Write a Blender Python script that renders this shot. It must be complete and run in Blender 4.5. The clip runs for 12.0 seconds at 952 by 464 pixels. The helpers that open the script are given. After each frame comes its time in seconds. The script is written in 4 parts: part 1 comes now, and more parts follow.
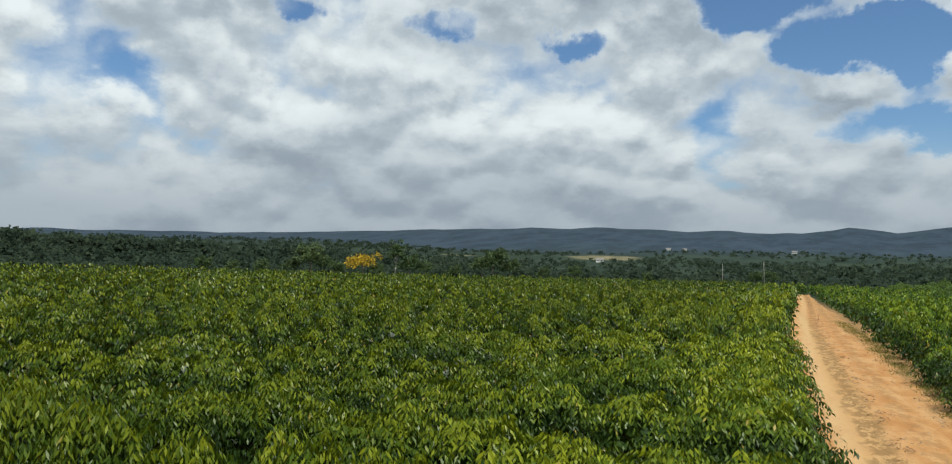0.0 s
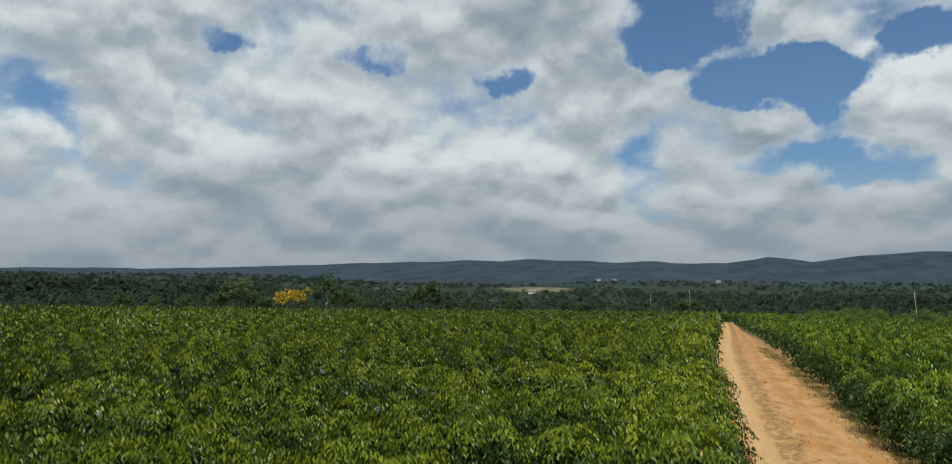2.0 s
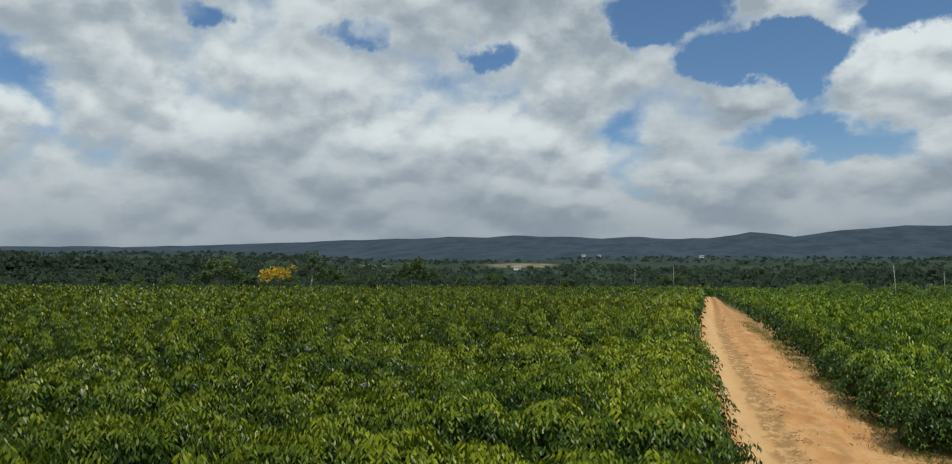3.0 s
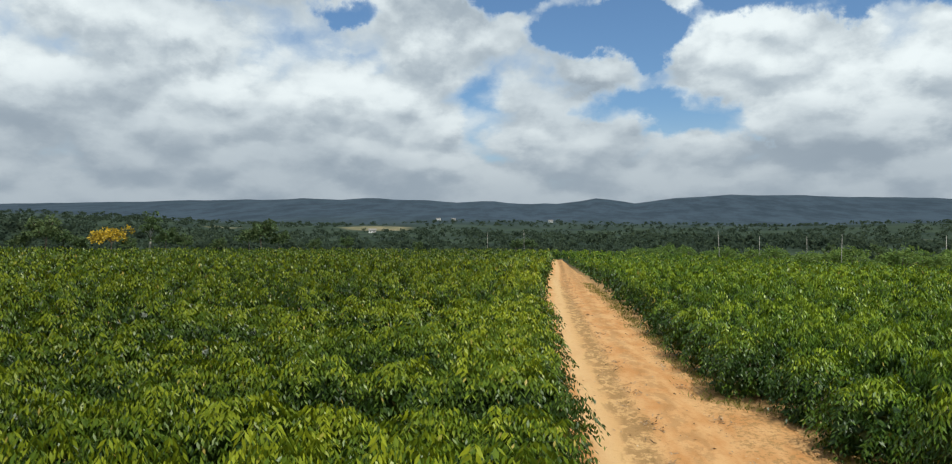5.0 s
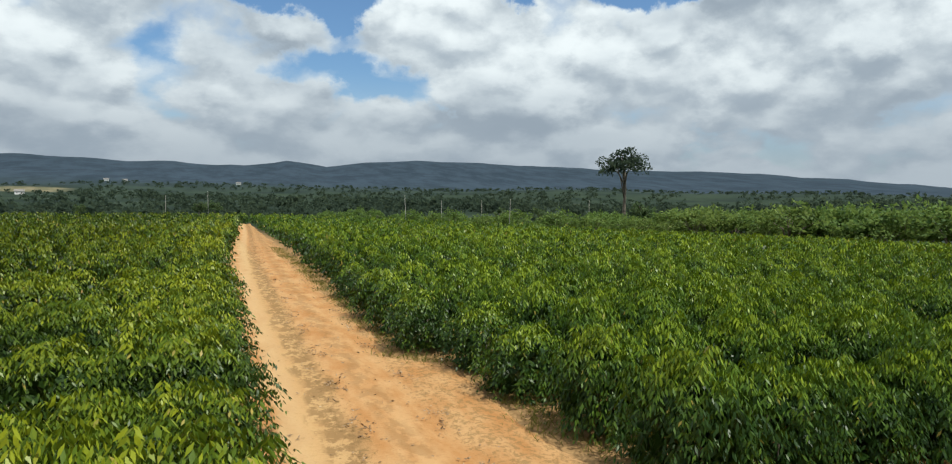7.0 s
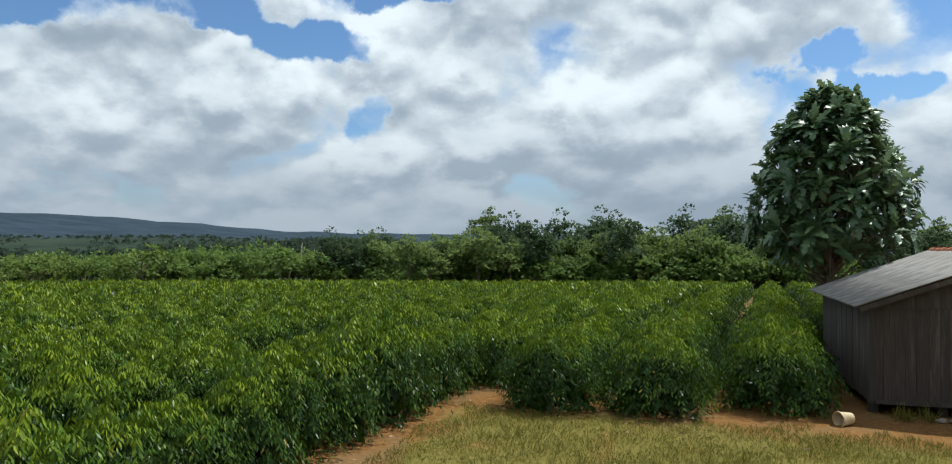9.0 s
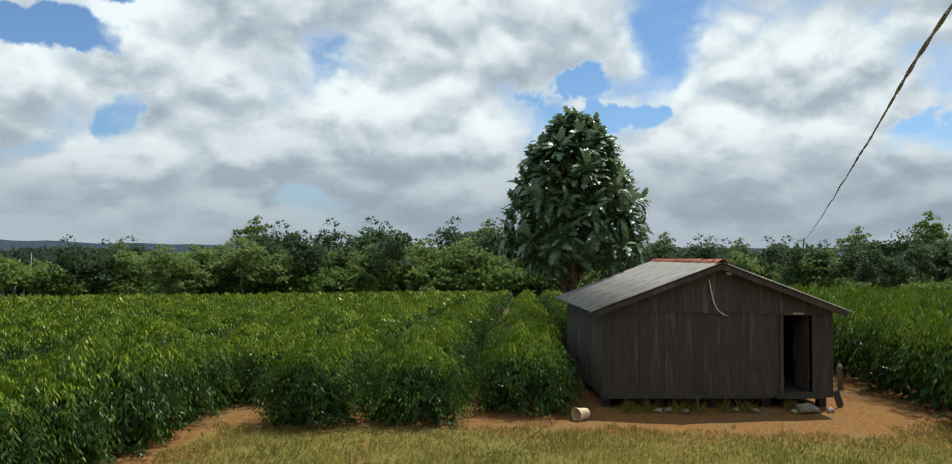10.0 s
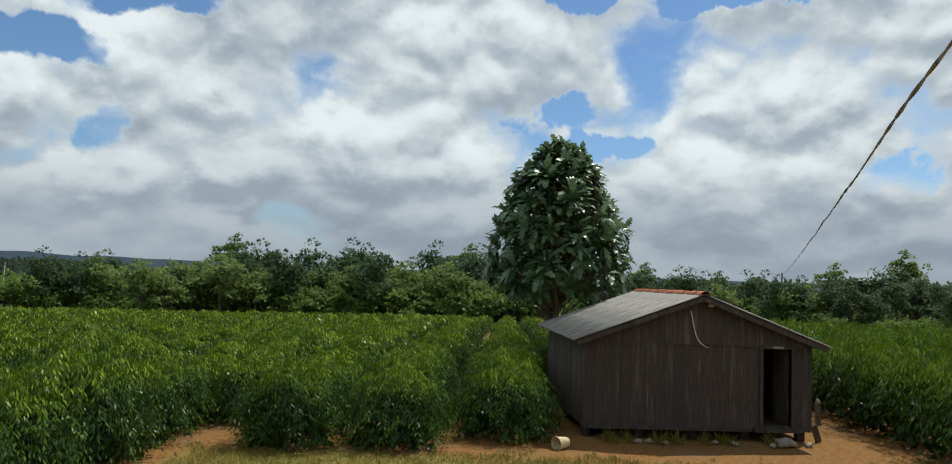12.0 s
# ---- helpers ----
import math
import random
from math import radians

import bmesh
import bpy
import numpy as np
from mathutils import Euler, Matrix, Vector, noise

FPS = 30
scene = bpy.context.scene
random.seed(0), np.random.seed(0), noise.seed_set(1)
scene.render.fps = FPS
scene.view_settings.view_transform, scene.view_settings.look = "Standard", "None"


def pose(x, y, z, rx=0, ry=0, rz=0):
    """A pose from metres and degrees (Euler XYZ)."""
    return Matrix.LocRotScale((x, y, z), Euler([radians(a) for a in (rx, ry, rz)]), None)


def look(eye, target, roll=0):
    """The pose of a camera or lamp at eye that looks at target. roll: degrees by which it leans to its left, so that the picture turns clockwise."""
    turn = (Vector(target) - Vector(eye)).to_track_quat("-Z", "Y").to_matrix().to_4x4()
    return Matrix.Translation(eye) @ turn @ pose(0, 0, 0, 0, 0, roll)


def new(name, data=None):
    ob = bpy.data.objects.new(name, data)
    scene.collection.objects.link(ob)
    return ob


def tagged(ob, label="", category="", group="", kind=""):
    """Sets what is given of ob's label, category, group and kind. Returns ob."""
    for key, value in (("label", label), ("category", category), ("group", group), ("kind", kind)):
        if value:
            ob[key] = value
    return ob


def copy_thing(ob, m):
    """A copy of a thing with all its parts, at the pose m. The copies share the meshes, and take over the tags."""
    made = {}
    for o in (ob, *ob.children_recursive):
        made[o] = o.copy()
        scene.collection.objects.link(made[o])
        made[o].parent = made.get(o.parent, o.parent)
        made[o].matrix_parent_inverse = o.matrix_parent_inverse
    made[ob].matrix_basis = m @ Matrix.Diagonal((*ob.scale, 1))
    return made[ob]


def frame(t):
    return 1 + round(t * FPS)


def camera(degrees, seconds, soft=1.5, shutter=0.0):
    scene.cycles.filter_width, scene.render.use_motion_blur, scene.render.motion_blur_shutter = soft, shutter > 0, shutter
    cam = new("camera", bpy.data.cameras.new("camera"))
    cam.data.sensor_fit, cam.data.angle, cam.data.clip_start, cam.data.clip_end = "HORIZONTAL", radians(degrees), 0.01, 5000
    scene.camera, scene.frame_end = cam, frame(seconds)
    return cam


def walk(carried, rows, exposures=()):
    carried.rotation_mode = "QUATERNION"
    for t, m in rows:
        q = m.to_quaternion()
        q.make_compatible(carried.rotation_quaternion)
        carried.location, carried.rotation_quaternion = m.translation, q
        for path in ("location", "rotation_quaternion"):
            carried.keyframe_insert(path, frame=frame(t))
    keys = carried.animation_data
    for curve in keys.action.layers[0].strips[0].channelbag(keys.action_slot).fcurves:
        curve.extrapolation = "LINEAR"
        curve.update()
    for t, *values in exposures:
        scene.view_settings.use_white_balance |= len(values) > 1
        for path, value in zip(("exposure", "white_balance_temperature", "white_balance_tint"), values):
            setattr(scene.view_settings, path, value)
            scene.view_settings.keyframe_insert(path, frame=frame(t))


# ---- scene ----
cam = camera(66.9, 12.0, soft=1.15)
PATH = [
    (0, pose(-0.133, 0.324, 3.4, 91.83, -0.98, 22.34)),
    (0.5, pose(-0.126, 0.326, 3.4, 94.68, -1.07, 21.15)),
    (1, pose(-0.118, 0.330, 3.4, 96.88, -0.61, 19.62)),
    (1.5, pose(-0.108, 0.333, 3.4, 95.33, -0.27, 17.97)),
    (2, pose(-0.103, 0.335, 3.4, 94.49, -0.16, 17.04)),
    (2.5, pose(-0.098, 0.336, 3.4, 93.50, 0.12, 16.31)),
    (3, pose(-0.096, 0.337, 3.4, 92.62, 0.20, 15.88)),
    (3.5, pose(-0.053, 0.346, 3.4, 92.03, 0.45, 8.77)),
    (3.7, pose(-0.038, 0.348, 3.4, 90.83, 1.30, 6.27)),
    (5.3, pose(-0.019, 0.349, 3.4, 89.03, -1.35, 3.18)),
    (5.5, pose(0.002, 0.350, 3.4, 88.36, -0.35, -0.27)),
    (6, pose(0.047, 0.347, 3.4, 87.17, 0.62, -7.77)),
    (6.5, pose(0.079, 0.341, 3.4, 86.43, 0.07, -12.99)),
    (6.7, pose(0.092, 0.338, 3.4, 86.60, -0.60, -15.25)),
    (8.3, pose(0.273, 0.219, 3.4, 88.78, 1.19, -51.26)),
    (8.5, pose(0.294, 0.190, 3.4, 89.58, 0.41, -57.11)),
    (9, pose(0.324, 0.132, 3.4, 90.93, -0.19, -67.85)),
    (9.5, pose(0.341, 0.018, 3.4, 92.77, -0.64, -76.89)),
    (10, pose(0.349, -0.066, 3.4, 91.90, -0.29, -85.82)),
    (10.5, pose(0.350, -0.105, 3.4, 91.81, -0.13, -88.77)),
    (11, pose(0.350, -0.071, 3.4, 93.85, -1.35, -89.94)),
    (11.5, pose(0.350, -0.029, 3.4, 94.66, -1.70, -89.72)),
    (12, pose(0.350, 0.016, 3.4, 93.88, -2.07, -87.37)),
]
walk(cam, PATH, ((0.0, -0.15, 6350, 4), (1.0, -0.38, 6350, 4), (2.5, -0.40, 6350, 4), (3.7, -0.28, 6350, 4), (5.3, -0.05, 6350, 4), (6.7, -0.03, 6350, 4), (8.3, 0.0, 6080, 4), (9.2, -0.02, 6120, 4), (10.2, -0.02, 6350, 4), (11.0, -0.1, 6350, 4), (12.0, -0.18, 6350, 4)))

# ---- light ----
SUN_AZ, SUN_EL = -132.0, 61.0          # degrees; azimuth from the road's direction, left positive


def heading(az, el=0.0):
    a, e = radians(az), radians(el)
    return Vector((-math.sin(a) * math.cos(e), math.cos(a) * math.cos(e), math.sin(e)))


sun = new("sun", bpy.data.lights.new("sun", "SUN"))
sun.data.energy, sun.data.angle, sun.data.color = 5.0, radians(0.6), (1.0, 0.95, 0.86)
sun.matrix_world = look(heading(SUN_AZ, SUN_EL) * 60, (0, 0, 0))


class Nodes:
    """Short hand for node trees."""

    def __init__(self, tree):
        self.t = tree
        tree.nodes.clear()

    def add(self, kind, props=None, **ins):
        n = self.t.nodes.new(kind)
        props = props or {}
        if "operation" in props:
            n.operation = props["operation"]
        if "clamp" in props:
            n.use_clamp = props["clamp"]
        if "blend" in props:
            n.data_type, n.blend_type = "RGBA", props["blend"]
        if "smooth" in props:
            n.interpolation_type = "SMOOTHSTEP"
        for k, v in ins.items():
            self.put(n.inputs[int(k[1:])] if k[0] == "i" and k[1:].isdigit() else n.inputs[k.replace("_", " ")], v)
        return n

    def put(self, sock, v):
        if isinstance(v, bpy.types.NodeSocket):
            self.t.links.new(v, sock)
        elif isinstance(v, bpy.types.Node):
            self.t.links.new(v.outputs[0], sock)
        else:
            sock.default_value = v

    def math(self, op, a, b=0.0, clamp=False):
        return self.add("ShaderNodeMath", {"operation": op, "clamp": clamp}, i0=a, i1=b).outputs[0]

    def vmath(self, op, a, b=(0, 0, 0)):
        n = self.add("ShaderNodeVectorMath", {"operation": op}, i0=a, i1=b)
        return n.outputs["Value"] if op in ("DOT_PRODUCT", "LENGTH") else n.outputs[0]

    def noise(self, vec, scale, detail=4.0, rough=0.5, dist=0.0):
        return self.add("ShaderNodeTexNoise", None, Vector=vec, Scale=scale, Detail=detail, Roughness=rough, Distortion=dist).outputs["Fac"]

    def ramp(self, fac, lo, hi, a=0.0, b=1.0):
        return self.add("ShaderNodeMapRange", {"smooth": True}, i0=fac, i1=lo, i2=hi, i3=a, i4=b).outputs[0]

    def mix(self, fac, a, b, blend="MIX"):
        n = self.add("ShaderNodeMix", {"blend": blend})
        self.put(n.inputs[0], fac), self.put(n.inputs[6], a), self.put(n.inputs[7], b)
        return n.outputs[2]


def rgb(r, g, b):
    return (r, g, b, 1.0)


# ---- sky: clear blue with a broken deck of cumulus ----
world = bpy.data.worlds.new("sky")
scene.world = world
world.use_nodes = True
n = Nodes(world.node_tree)
sky = n.add("ShaderNodeTexSky")
sky.sky_type, sky.sun_disc, sky.sun_elevation, sky.sun_rotation = "NISHITA", False, radians(SUN_EL), radians(-SUN_AZ)
sky.air_density, sky.dust_density = 1.0, 0.6
way = n.add("ShaderNodeTexCoord").outputs["Generated"]
parts = n.add("ShaderNodeSeparateXYZ", None, Vector=way)
up = n.math("MAXIMUM", parts.outputs[2], 0.0)


# place in the sky: azimuth from the road's direction (left positive) and elevation, in degrees
tatter = n.add("ShaderNodeSeparateXYZ", None, Vector=n.add("ShaderNodeTexNoise", None, Vector=way, Scale=6.0, Detail=7.0, Roughness=0.6).outputs["Color"])
azimuth = n.math("MULTIPLY", n.math("ARCTAN2", n.math("MULTIPLY", parts.outputs[0], -1.0), parts.outputs[1]), 180 / math.pi)
elevation = n.math("MULTIPLY", n.math("ARCSINE", parts.outputs[2]), 180 / math.pi)
azimuth = n.math("ADD", azimuth, n.math("MULTIPLY", n.math("SUBTRACT", tatter.outputs[0], 0.5), 15.0))
elevation = n.math("ADD", elevation, n.math("MULTIPLY", n.math("SUBTRACT", tatter.outputs[1], 0.5), 9.0))


def heads(q, scale):
    """Rounded heads of cloud, as heights between 0 and about 1."""
    v = n.add("ShaderNodeTexVoronoi", None, Vector=q, Scale=scale)
    v.feature = "SMOOTH_F1"
    v.inputs["Smoothness"].default_value = 0.25
    return n.math("SUBTRACT", 1.0, v.outputs["Distance"])


def pile(lift):
    """Height of the piled cumulus seen along the way, a little higher up by lift; layers lie closer towards the horizon."""
    z = n.math("ADD", up, lift)
    layer = n.math("DIVIDE", n.math("MULTIPLY", z, 2.2), n.math("ADD", z, 0.95))
    q = n.add("ShaderNodeCombineXYZ", None, X=parts.outputs[0], Y=parts.outputs[1], Z=layer).outputs[0]
    warp = n.add("ShaderNodeTexNoise", None, Vector=q, Scale=7.0, Detail=6.0, Roughness=0.6).outputs["Color"]
    q = n.vmath("ADD", q, n.vmath("MULTIPLY", n.vmath("SUBTRACT", warp, (0.5, 0.5, 0.5)), (0.13, 0.13, 0.13)))
    h = n.math("MULTIPLY", n.noise(q, 2.6, 3.0, 0.5), 0.62)
    for scale, share in ((5.5, 0.27), (12.0, 0.15), (26.0, 0.05)):
        h = n.math("ADD", h, n.math("MULTIPLY", heads(q, scale), share))
    return n.math("ADD", h, n.math("MULTIPLY", n.noise(q, 16.0, 8.0, 0.6), 0.09))


def gap(az, el, wide, tall, clear):
    """A hole in the clouds about one place in the sky: clear in its middle, 0 outside."""
    a = n.math("DIVIDE", n.math("SUBTRACT", azimuth, az), wide * 1.35)
    e = n.math("DIVIDE", n.math("SUBTRACT", elevation, el), tall * 1.35)
    d = n.math("ADD", n.math("MULTIPLY", a, a), n.math("MULTIPLY", e, e))
    return n.ramp(d, 1.0, 0.1, 0.0, clear)


BLUE_NORTH = ((1, 21, 7, 3.6, 1.25), (-7.5, 15.5, 6, 2.4, 1.15), (-21, 16.5, 6, 1.8, 0.9), (-8, 9.5, 4, 1.6, 0.5), (-16, 8, 6, 1.6, 0.55), (36, 18.8, 3, 1.0, 0.45), (25.4, 17.6, 2.8, 1.0, 0.40), (15.2, 17.3, 3, 1.0, 0.5))
BLUE_EAST = ((-35, 16, 6, 1.6, 0.8), (-46, 17.5, 5, 2.0, 1.0), (-53, 15, 4, 1.8, 0.8), (-58, 15.5, 2.6, 2.0, 0.8), (-59.4, 9.3, 1.8, 2.4, 0.45), (-63, 19.5, 3.5, 1.2, 0.8), (-94, 12.6, 2.4, 1.2, 0.75), (-97.2, 10.7, 3, 0.8, 0.7), (-96, 23, 5, 1.2, 0.9), (-109, 22, 6, 1.0, 0.9), (-117.3, 7.7, 3.2, 1.4, 0.75))
holes = n.ramp(n.vmath("DOT_PRODUCT", way, tuple(heading(SUN_AZ, SUN_EL))), math.cos(radians(36)), 1.0, 0.0, 2.0)
for place in BLUE_NORTH + BLUE_EAST:
    holes = n.math("ADD", holes, gap(*place))
here, above = pile(0.0), pile(0.024)
dens = n.math("SUBTRACT", n.math("ADD", n.math("MULTIPLY", n.math("SUBTRACT", here, 0.66), 1.6), 0.345), n.math("MULTIPLY", holes, 0.40))
cover = n.ramp(dens, -0.09, 0.11)
lit = n.ramp(n.math("SUBTRACT", here, above), -0.105, 0.10)
mass = n.ramp(n.noise(n.vmath("MULTIPLY", way, (1, 1, 2.4)), 3.0, 5.0, 0.55), 0.40, 0.64)
for place in ((47, 17, 19, 8, 1.0), (9, 13, 8, 3, 0.8), (-17, 12, 6, 2, 0.9), (-86, 19, 9, 3.5, 1.0), (-112, 17, 6, 3, 0.8), (-41, 10, 7, 2.5, 0.7)):
    mass = n.math("MULTIPLY", mass, n.math("SUBTRACT", 1.0, gap(*place)))
body = n.mix(lit, rgb(0.43, 0.485, 0.555), rgb(0.94, 0.975, 1.0))
base = n.mix(lit, rgb(0.30, 0.35, 0.42), rgb(0.56, 0.615, 0.68))
grey = n.mix(n.math("MULTIPLY", mass, 0.75), body, base)
thin = n.ramp(dens, -0.02, 0.14, 0.6, 0.0)
grey = n.mix(thin, grey, rgb(0.78, 0.85, 0.92))
low = n.ramp(up, 0.02, 0.20)
cloud = n.mix(low, n.mix(lit, rgb(0.33, 0.38, 0.45), rgb(0.46, 0.505, 0.565)), grey)
blue = n.mix(1.0, sky, rgb(0.080, 0.098, 0.118), "MULTIPLY")
haze = n.ramp(up, 0.0, 0.17, 0.92, 0.0)
col = n.mix(n.math("MAXIMUM", cover, haze), blue, cloud)
n.add("ShaderNodeOutputWorld", None, Surface=n.add("ShaderNodeBackground", None, Color=col, Strength=1.0))


# ---- materials ----
def material(name):
    m = bpy.data.materials.new(name)
    m.use_nodes = True
    return m, Nodes(m.node_tree)


def finish(n, shader, bump=None):
    n.add("ShaderNodeOutputMaterial", None, Surface=shader)


def coords(n):
    return n.add("ShaderNodeNewGeometry").outputs["Position"]


def leaf_material(name, dark, mid, pale, rough=0.42, passing=0.3, patch=0.12, shine=0.3):
    """Leaves: each one takes its own tone; broad patches of the plants differ too."""
    m, n = material(name)
    geo = n.add("ShaderNodeNewGeometry")
    rnd = geo.outputs["Random Per Island"]
    broad = n.noise(geo.outputs["Position"], patch, 3.0)
    c = n.mix(n.ramp(rnd, 0.0, 0.75), rgb(*dark), rgb(*mid))
    c = n.mix(n.math("MULTIPLY", n.ramp(rnd, 0.72, 1.0), n.ramp(broad, 0.35, 0.7)), c, rgb(*pale))
    c = n.mix(n.math("MULTIPLY", n.ramp(broad, 0.45, 0.75), 0.35), c, rgb(*pale))
    p = n.add("ShaderNodeBsdfPrincipled", None, Base_Color=c, Roughness=rough, Specular_IOR_Level=shine)
    t = n.add("ShaderNodeBsdfTranslucent", None, Color=n.mix(0.5, c, rgb(*pale)))
    finish(n, n.add("ShaderNodeMixShader", None, Fac=passing, i1=p.outputs[0], i2=t.outputs[0]))
    return m


def rough_material(name, a, b, scale=4.0, fine=40.0, rough=0.9, bump=0.4, stretch=(1, 1, 1)):
    """Earth, bark, stone: two tones mingled at two sizes, with relief."""
    m, n = material(name)
    p = n.vmath("MULTIPLY", coords(n), stretch)
    f = n.math("ADD", n.math("MULTIPLY", n.noise(p, scale, 5.0), 0.6), n.math("MULTIPLY", n.noise(p, fine, 4.0, 0.6), 0.4))
    c = n.mix(n.ramp(f, 0.35, 0.65), rgb(*a), rgb(*b))
    bm = n.add("ShaderNodeBump", None, Strength=bump, Distance=0.02, Height=f)
    finish(n, n.add("ShaderNodeBsdfPrincipled", None, Base_Color=c, Roughness=rough, Normal=bm.outputs[0]))
    return m


def coffee_material():
    """Coffee leaves: old ones low on the bush deep green, the fresh flush at the tips yellow-green; shade low and
    inside is in the tone too.
    """
    m, n = material("coffee_leaf")
    geo = n.add("ShaderNodeNewGeometry")
    rnd = geo.outputs["Random Per Island"]
    at = n.add("ShaderNodeAttribute")
    at.attribute_name = "age_shade"
    broad = n.noise(geo.outputs["Position"], 0.35, 4.0)
    age = n.math("ADD", n.math("ADD", at.outputs["Fac"], n.math("MULTIPLY", n.math("SUBTRACT", rnd, 0.5), 0.45)), n.math("MULTIPLY", n.math("SUBTRACT", broad, 0.5), 0.9))
    place = n.add("ShaderNodeSeparateXYZ", None, Vector=geo.outputs["Position"])
    age = n.math("ADD", age, n.ramp(place.outputs[0], -4.0, 7.0, 0.02, 0.02))
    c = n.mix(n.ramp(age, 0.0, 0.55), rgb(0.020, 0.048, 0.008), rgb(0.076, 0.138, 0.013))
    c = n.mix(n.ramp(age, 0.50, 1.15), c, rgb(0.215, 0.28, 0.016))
    c = n.mix(n.ramp(place.outputs[0], 2.0, 6.0, 1.0, 0.0), c, n.mix(1.0, c, rgb(1.16, 1.0, 0.9), "MULTIPLY"))
    # dimmer look put into the leaf colour towards the left field
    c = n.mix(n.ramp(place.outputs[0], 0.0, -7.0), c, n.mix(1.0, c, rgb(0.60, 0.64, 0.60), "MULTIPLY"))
    # rows beside the shed darkened by y: the hedge's shade put into the colour
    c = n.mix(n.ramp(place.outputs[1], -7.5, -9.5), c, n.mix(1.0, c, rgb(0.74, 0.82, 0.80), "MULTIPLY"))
    c = n.mix(n.ramp(n.math("FRACT", n.math("MULTIPLY", rnd, 57.0)), 0.985, 1.0), c, rgb(0.33, 0.26, 0.06))
    p = n.add("ShaderNodeBsdfPrincipled", None, Base_Color=c, Roughness=0.38, Specular_IOR_Level=0.18)
    t = n.add("ShaderNodeBsdfTranslucent", None, Color=n.mix(0.4, c, rgb(0.15, 0.20, 0.008)))
    finish(n, n.add("ShaderNodeMixShader", None, Fac=0.14, i1=p.outputs[0], i2=t.outputs[0]))
    return m


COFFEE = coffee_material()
BREAD_LEAF = leaf_material("breadfruit_leaf", (0.036, 0.076, 0.032), (0.090, 0.160, 0.064), (0.22, 0.29, 0.14), 0.34, 0.25, 0.8, 0.5)
WOOD_LEAF = leaf_material("forest_leaf", (0.056, 0.108, 0.032), (0.145, 0.215, 0.058), (0.24, 0.29, 0.09), 0.6, 0.45, 0.12, 0.15)
# deeper green for the tree mix, with cloud shade put into the colour
DEEP_SHADED_LEAF = leaf_material("deep_shaded_leaf", (0.030, 0.060, 0.030), (0.068, 0.112, 0.050), (0.12, 0.16, 0.07), 0.6, 0.4, 0.05, 0.15)
BUSH_LEAF = leaf_material("bush_leaf", (0.058, 0.115, 0.024), (0.135, 0.215, 0.046), (0.22, 0.27, 0.07), 0.55, 0.42, 0.06, 0.15)
EDGE_LEAF = leaf_material("edge_tree_leaf", (0.035, 0.068, 0.026), (0.080, 0.125, 0.045), (0.14, 0.17, 0.07), 0.6, 0.4, 0.06, 0.15)
YELLOW_LEAF = leaf_material("yellow_blossom", (0.30, 0.21, 0.02), (0.48, 0.32, 0.02), (0.56, 0.42, 0.05), 0.7, 0.3)
# far leaves muted towards blue: distance haze put into their colour
HAZED_LEAF = leaf_material("hazed_wood_leaf", (0.036, 0.055, 0.041), (0.055, 0.080, 0.054), (0.082, 0.108, 0.060), 0.9, 0.5, 0.006, 0.05)
BARK = rough_material("bark", (0.10, 0.075, 0.05), (0.24, 0.20, 0.15), 6.0, 60.0, 0.9, 0.6, (1, 1, 0.3))
PALE_BARK = rough_material("pale_bark", (0.30, 0.28, 0.24), (0.52, 0.50, 0.45), 3.0, 40.0, 0.9, 0.5, (1, 1, 0.3))


# ---- building helpers ----
def np_mesh(name, verts, tris, mat, smooth=False, age_shade=None):
    """A triangle mesh from arrays."""
    me = bpy.data.meshes.new(name)
    nv, nt = len(verts), len(tris)
    me.vertices.add(nv), me.loops.add(nt * 3), me.polygons.add(nt)
    me.vertices.foreach_set("co", np.asarray(verts, np.float32).ravel())
    me.loops.foreach_set("vertex_index", np.asarray(tris, np.int32).ravel())
    me.polygons.foreach_set("loop_start", np.arange(nt, dtype=np.int32) * 3)
    if smooth:
        me.polygons.foreach_set("use_smooth", np.ones(nt, bool))
    if age_shade is not None:
        me.attributes.new("age_shade", "FLOAT", "POINT").data.foreach_set("value", np.asarray(age_shade, np.float32))
    me.materials.append(mat)
    me.update(calc_edges=True)
    me.validate()
    return me


def part(name, bm, mat, parent=None, label=""):
    """Links a bmesh as one mesh object under a thing or a part."""
    me = bpy.data.meshes.new(name)
    bm.to_mesh(me)
    bm.free()
    me.materials.append(mat)
    ob = new(name, me)
    ob.parent = parent
    return tagged(ob, label)


def unit(v):
    return v / np.maximum(np.linalg.norm(v, axis=-1, keepdims=True), 1e-9)


def leaves(base, out, length, width, rng, fold=0.16, face=None):
    """Folded pointed leaves from base points along out: four points and two faces each."""
    k = len(base)
    out = unit(out)
    ref = unit(rng.normal(size=(k, 3)) * 0.5 + (np.array([0, 0, 1.0]) if face is None else face))
    side = unit(np.cross(out, ref))
    up_ = np.cross(side, out)
    le, wi = np.broadcast_to(length, k)[:, None], np.broadcast_to(width, k)[:, None]
    mid = base + out * le * 0.45
    v = np.stack([base, mid + side * wi * 0.5 - up_ * wi * fold, base + out * le - up_ * le * 0.12, mid - side * wi * 0.5 - up_ * wi * fold], 1)
    i = np.arange(k)[:, None] * 4
    f = np.concatenate([i + [0, 1, 2], i + [0, 2, 3]])
    return v.reshape(-1, 3), f


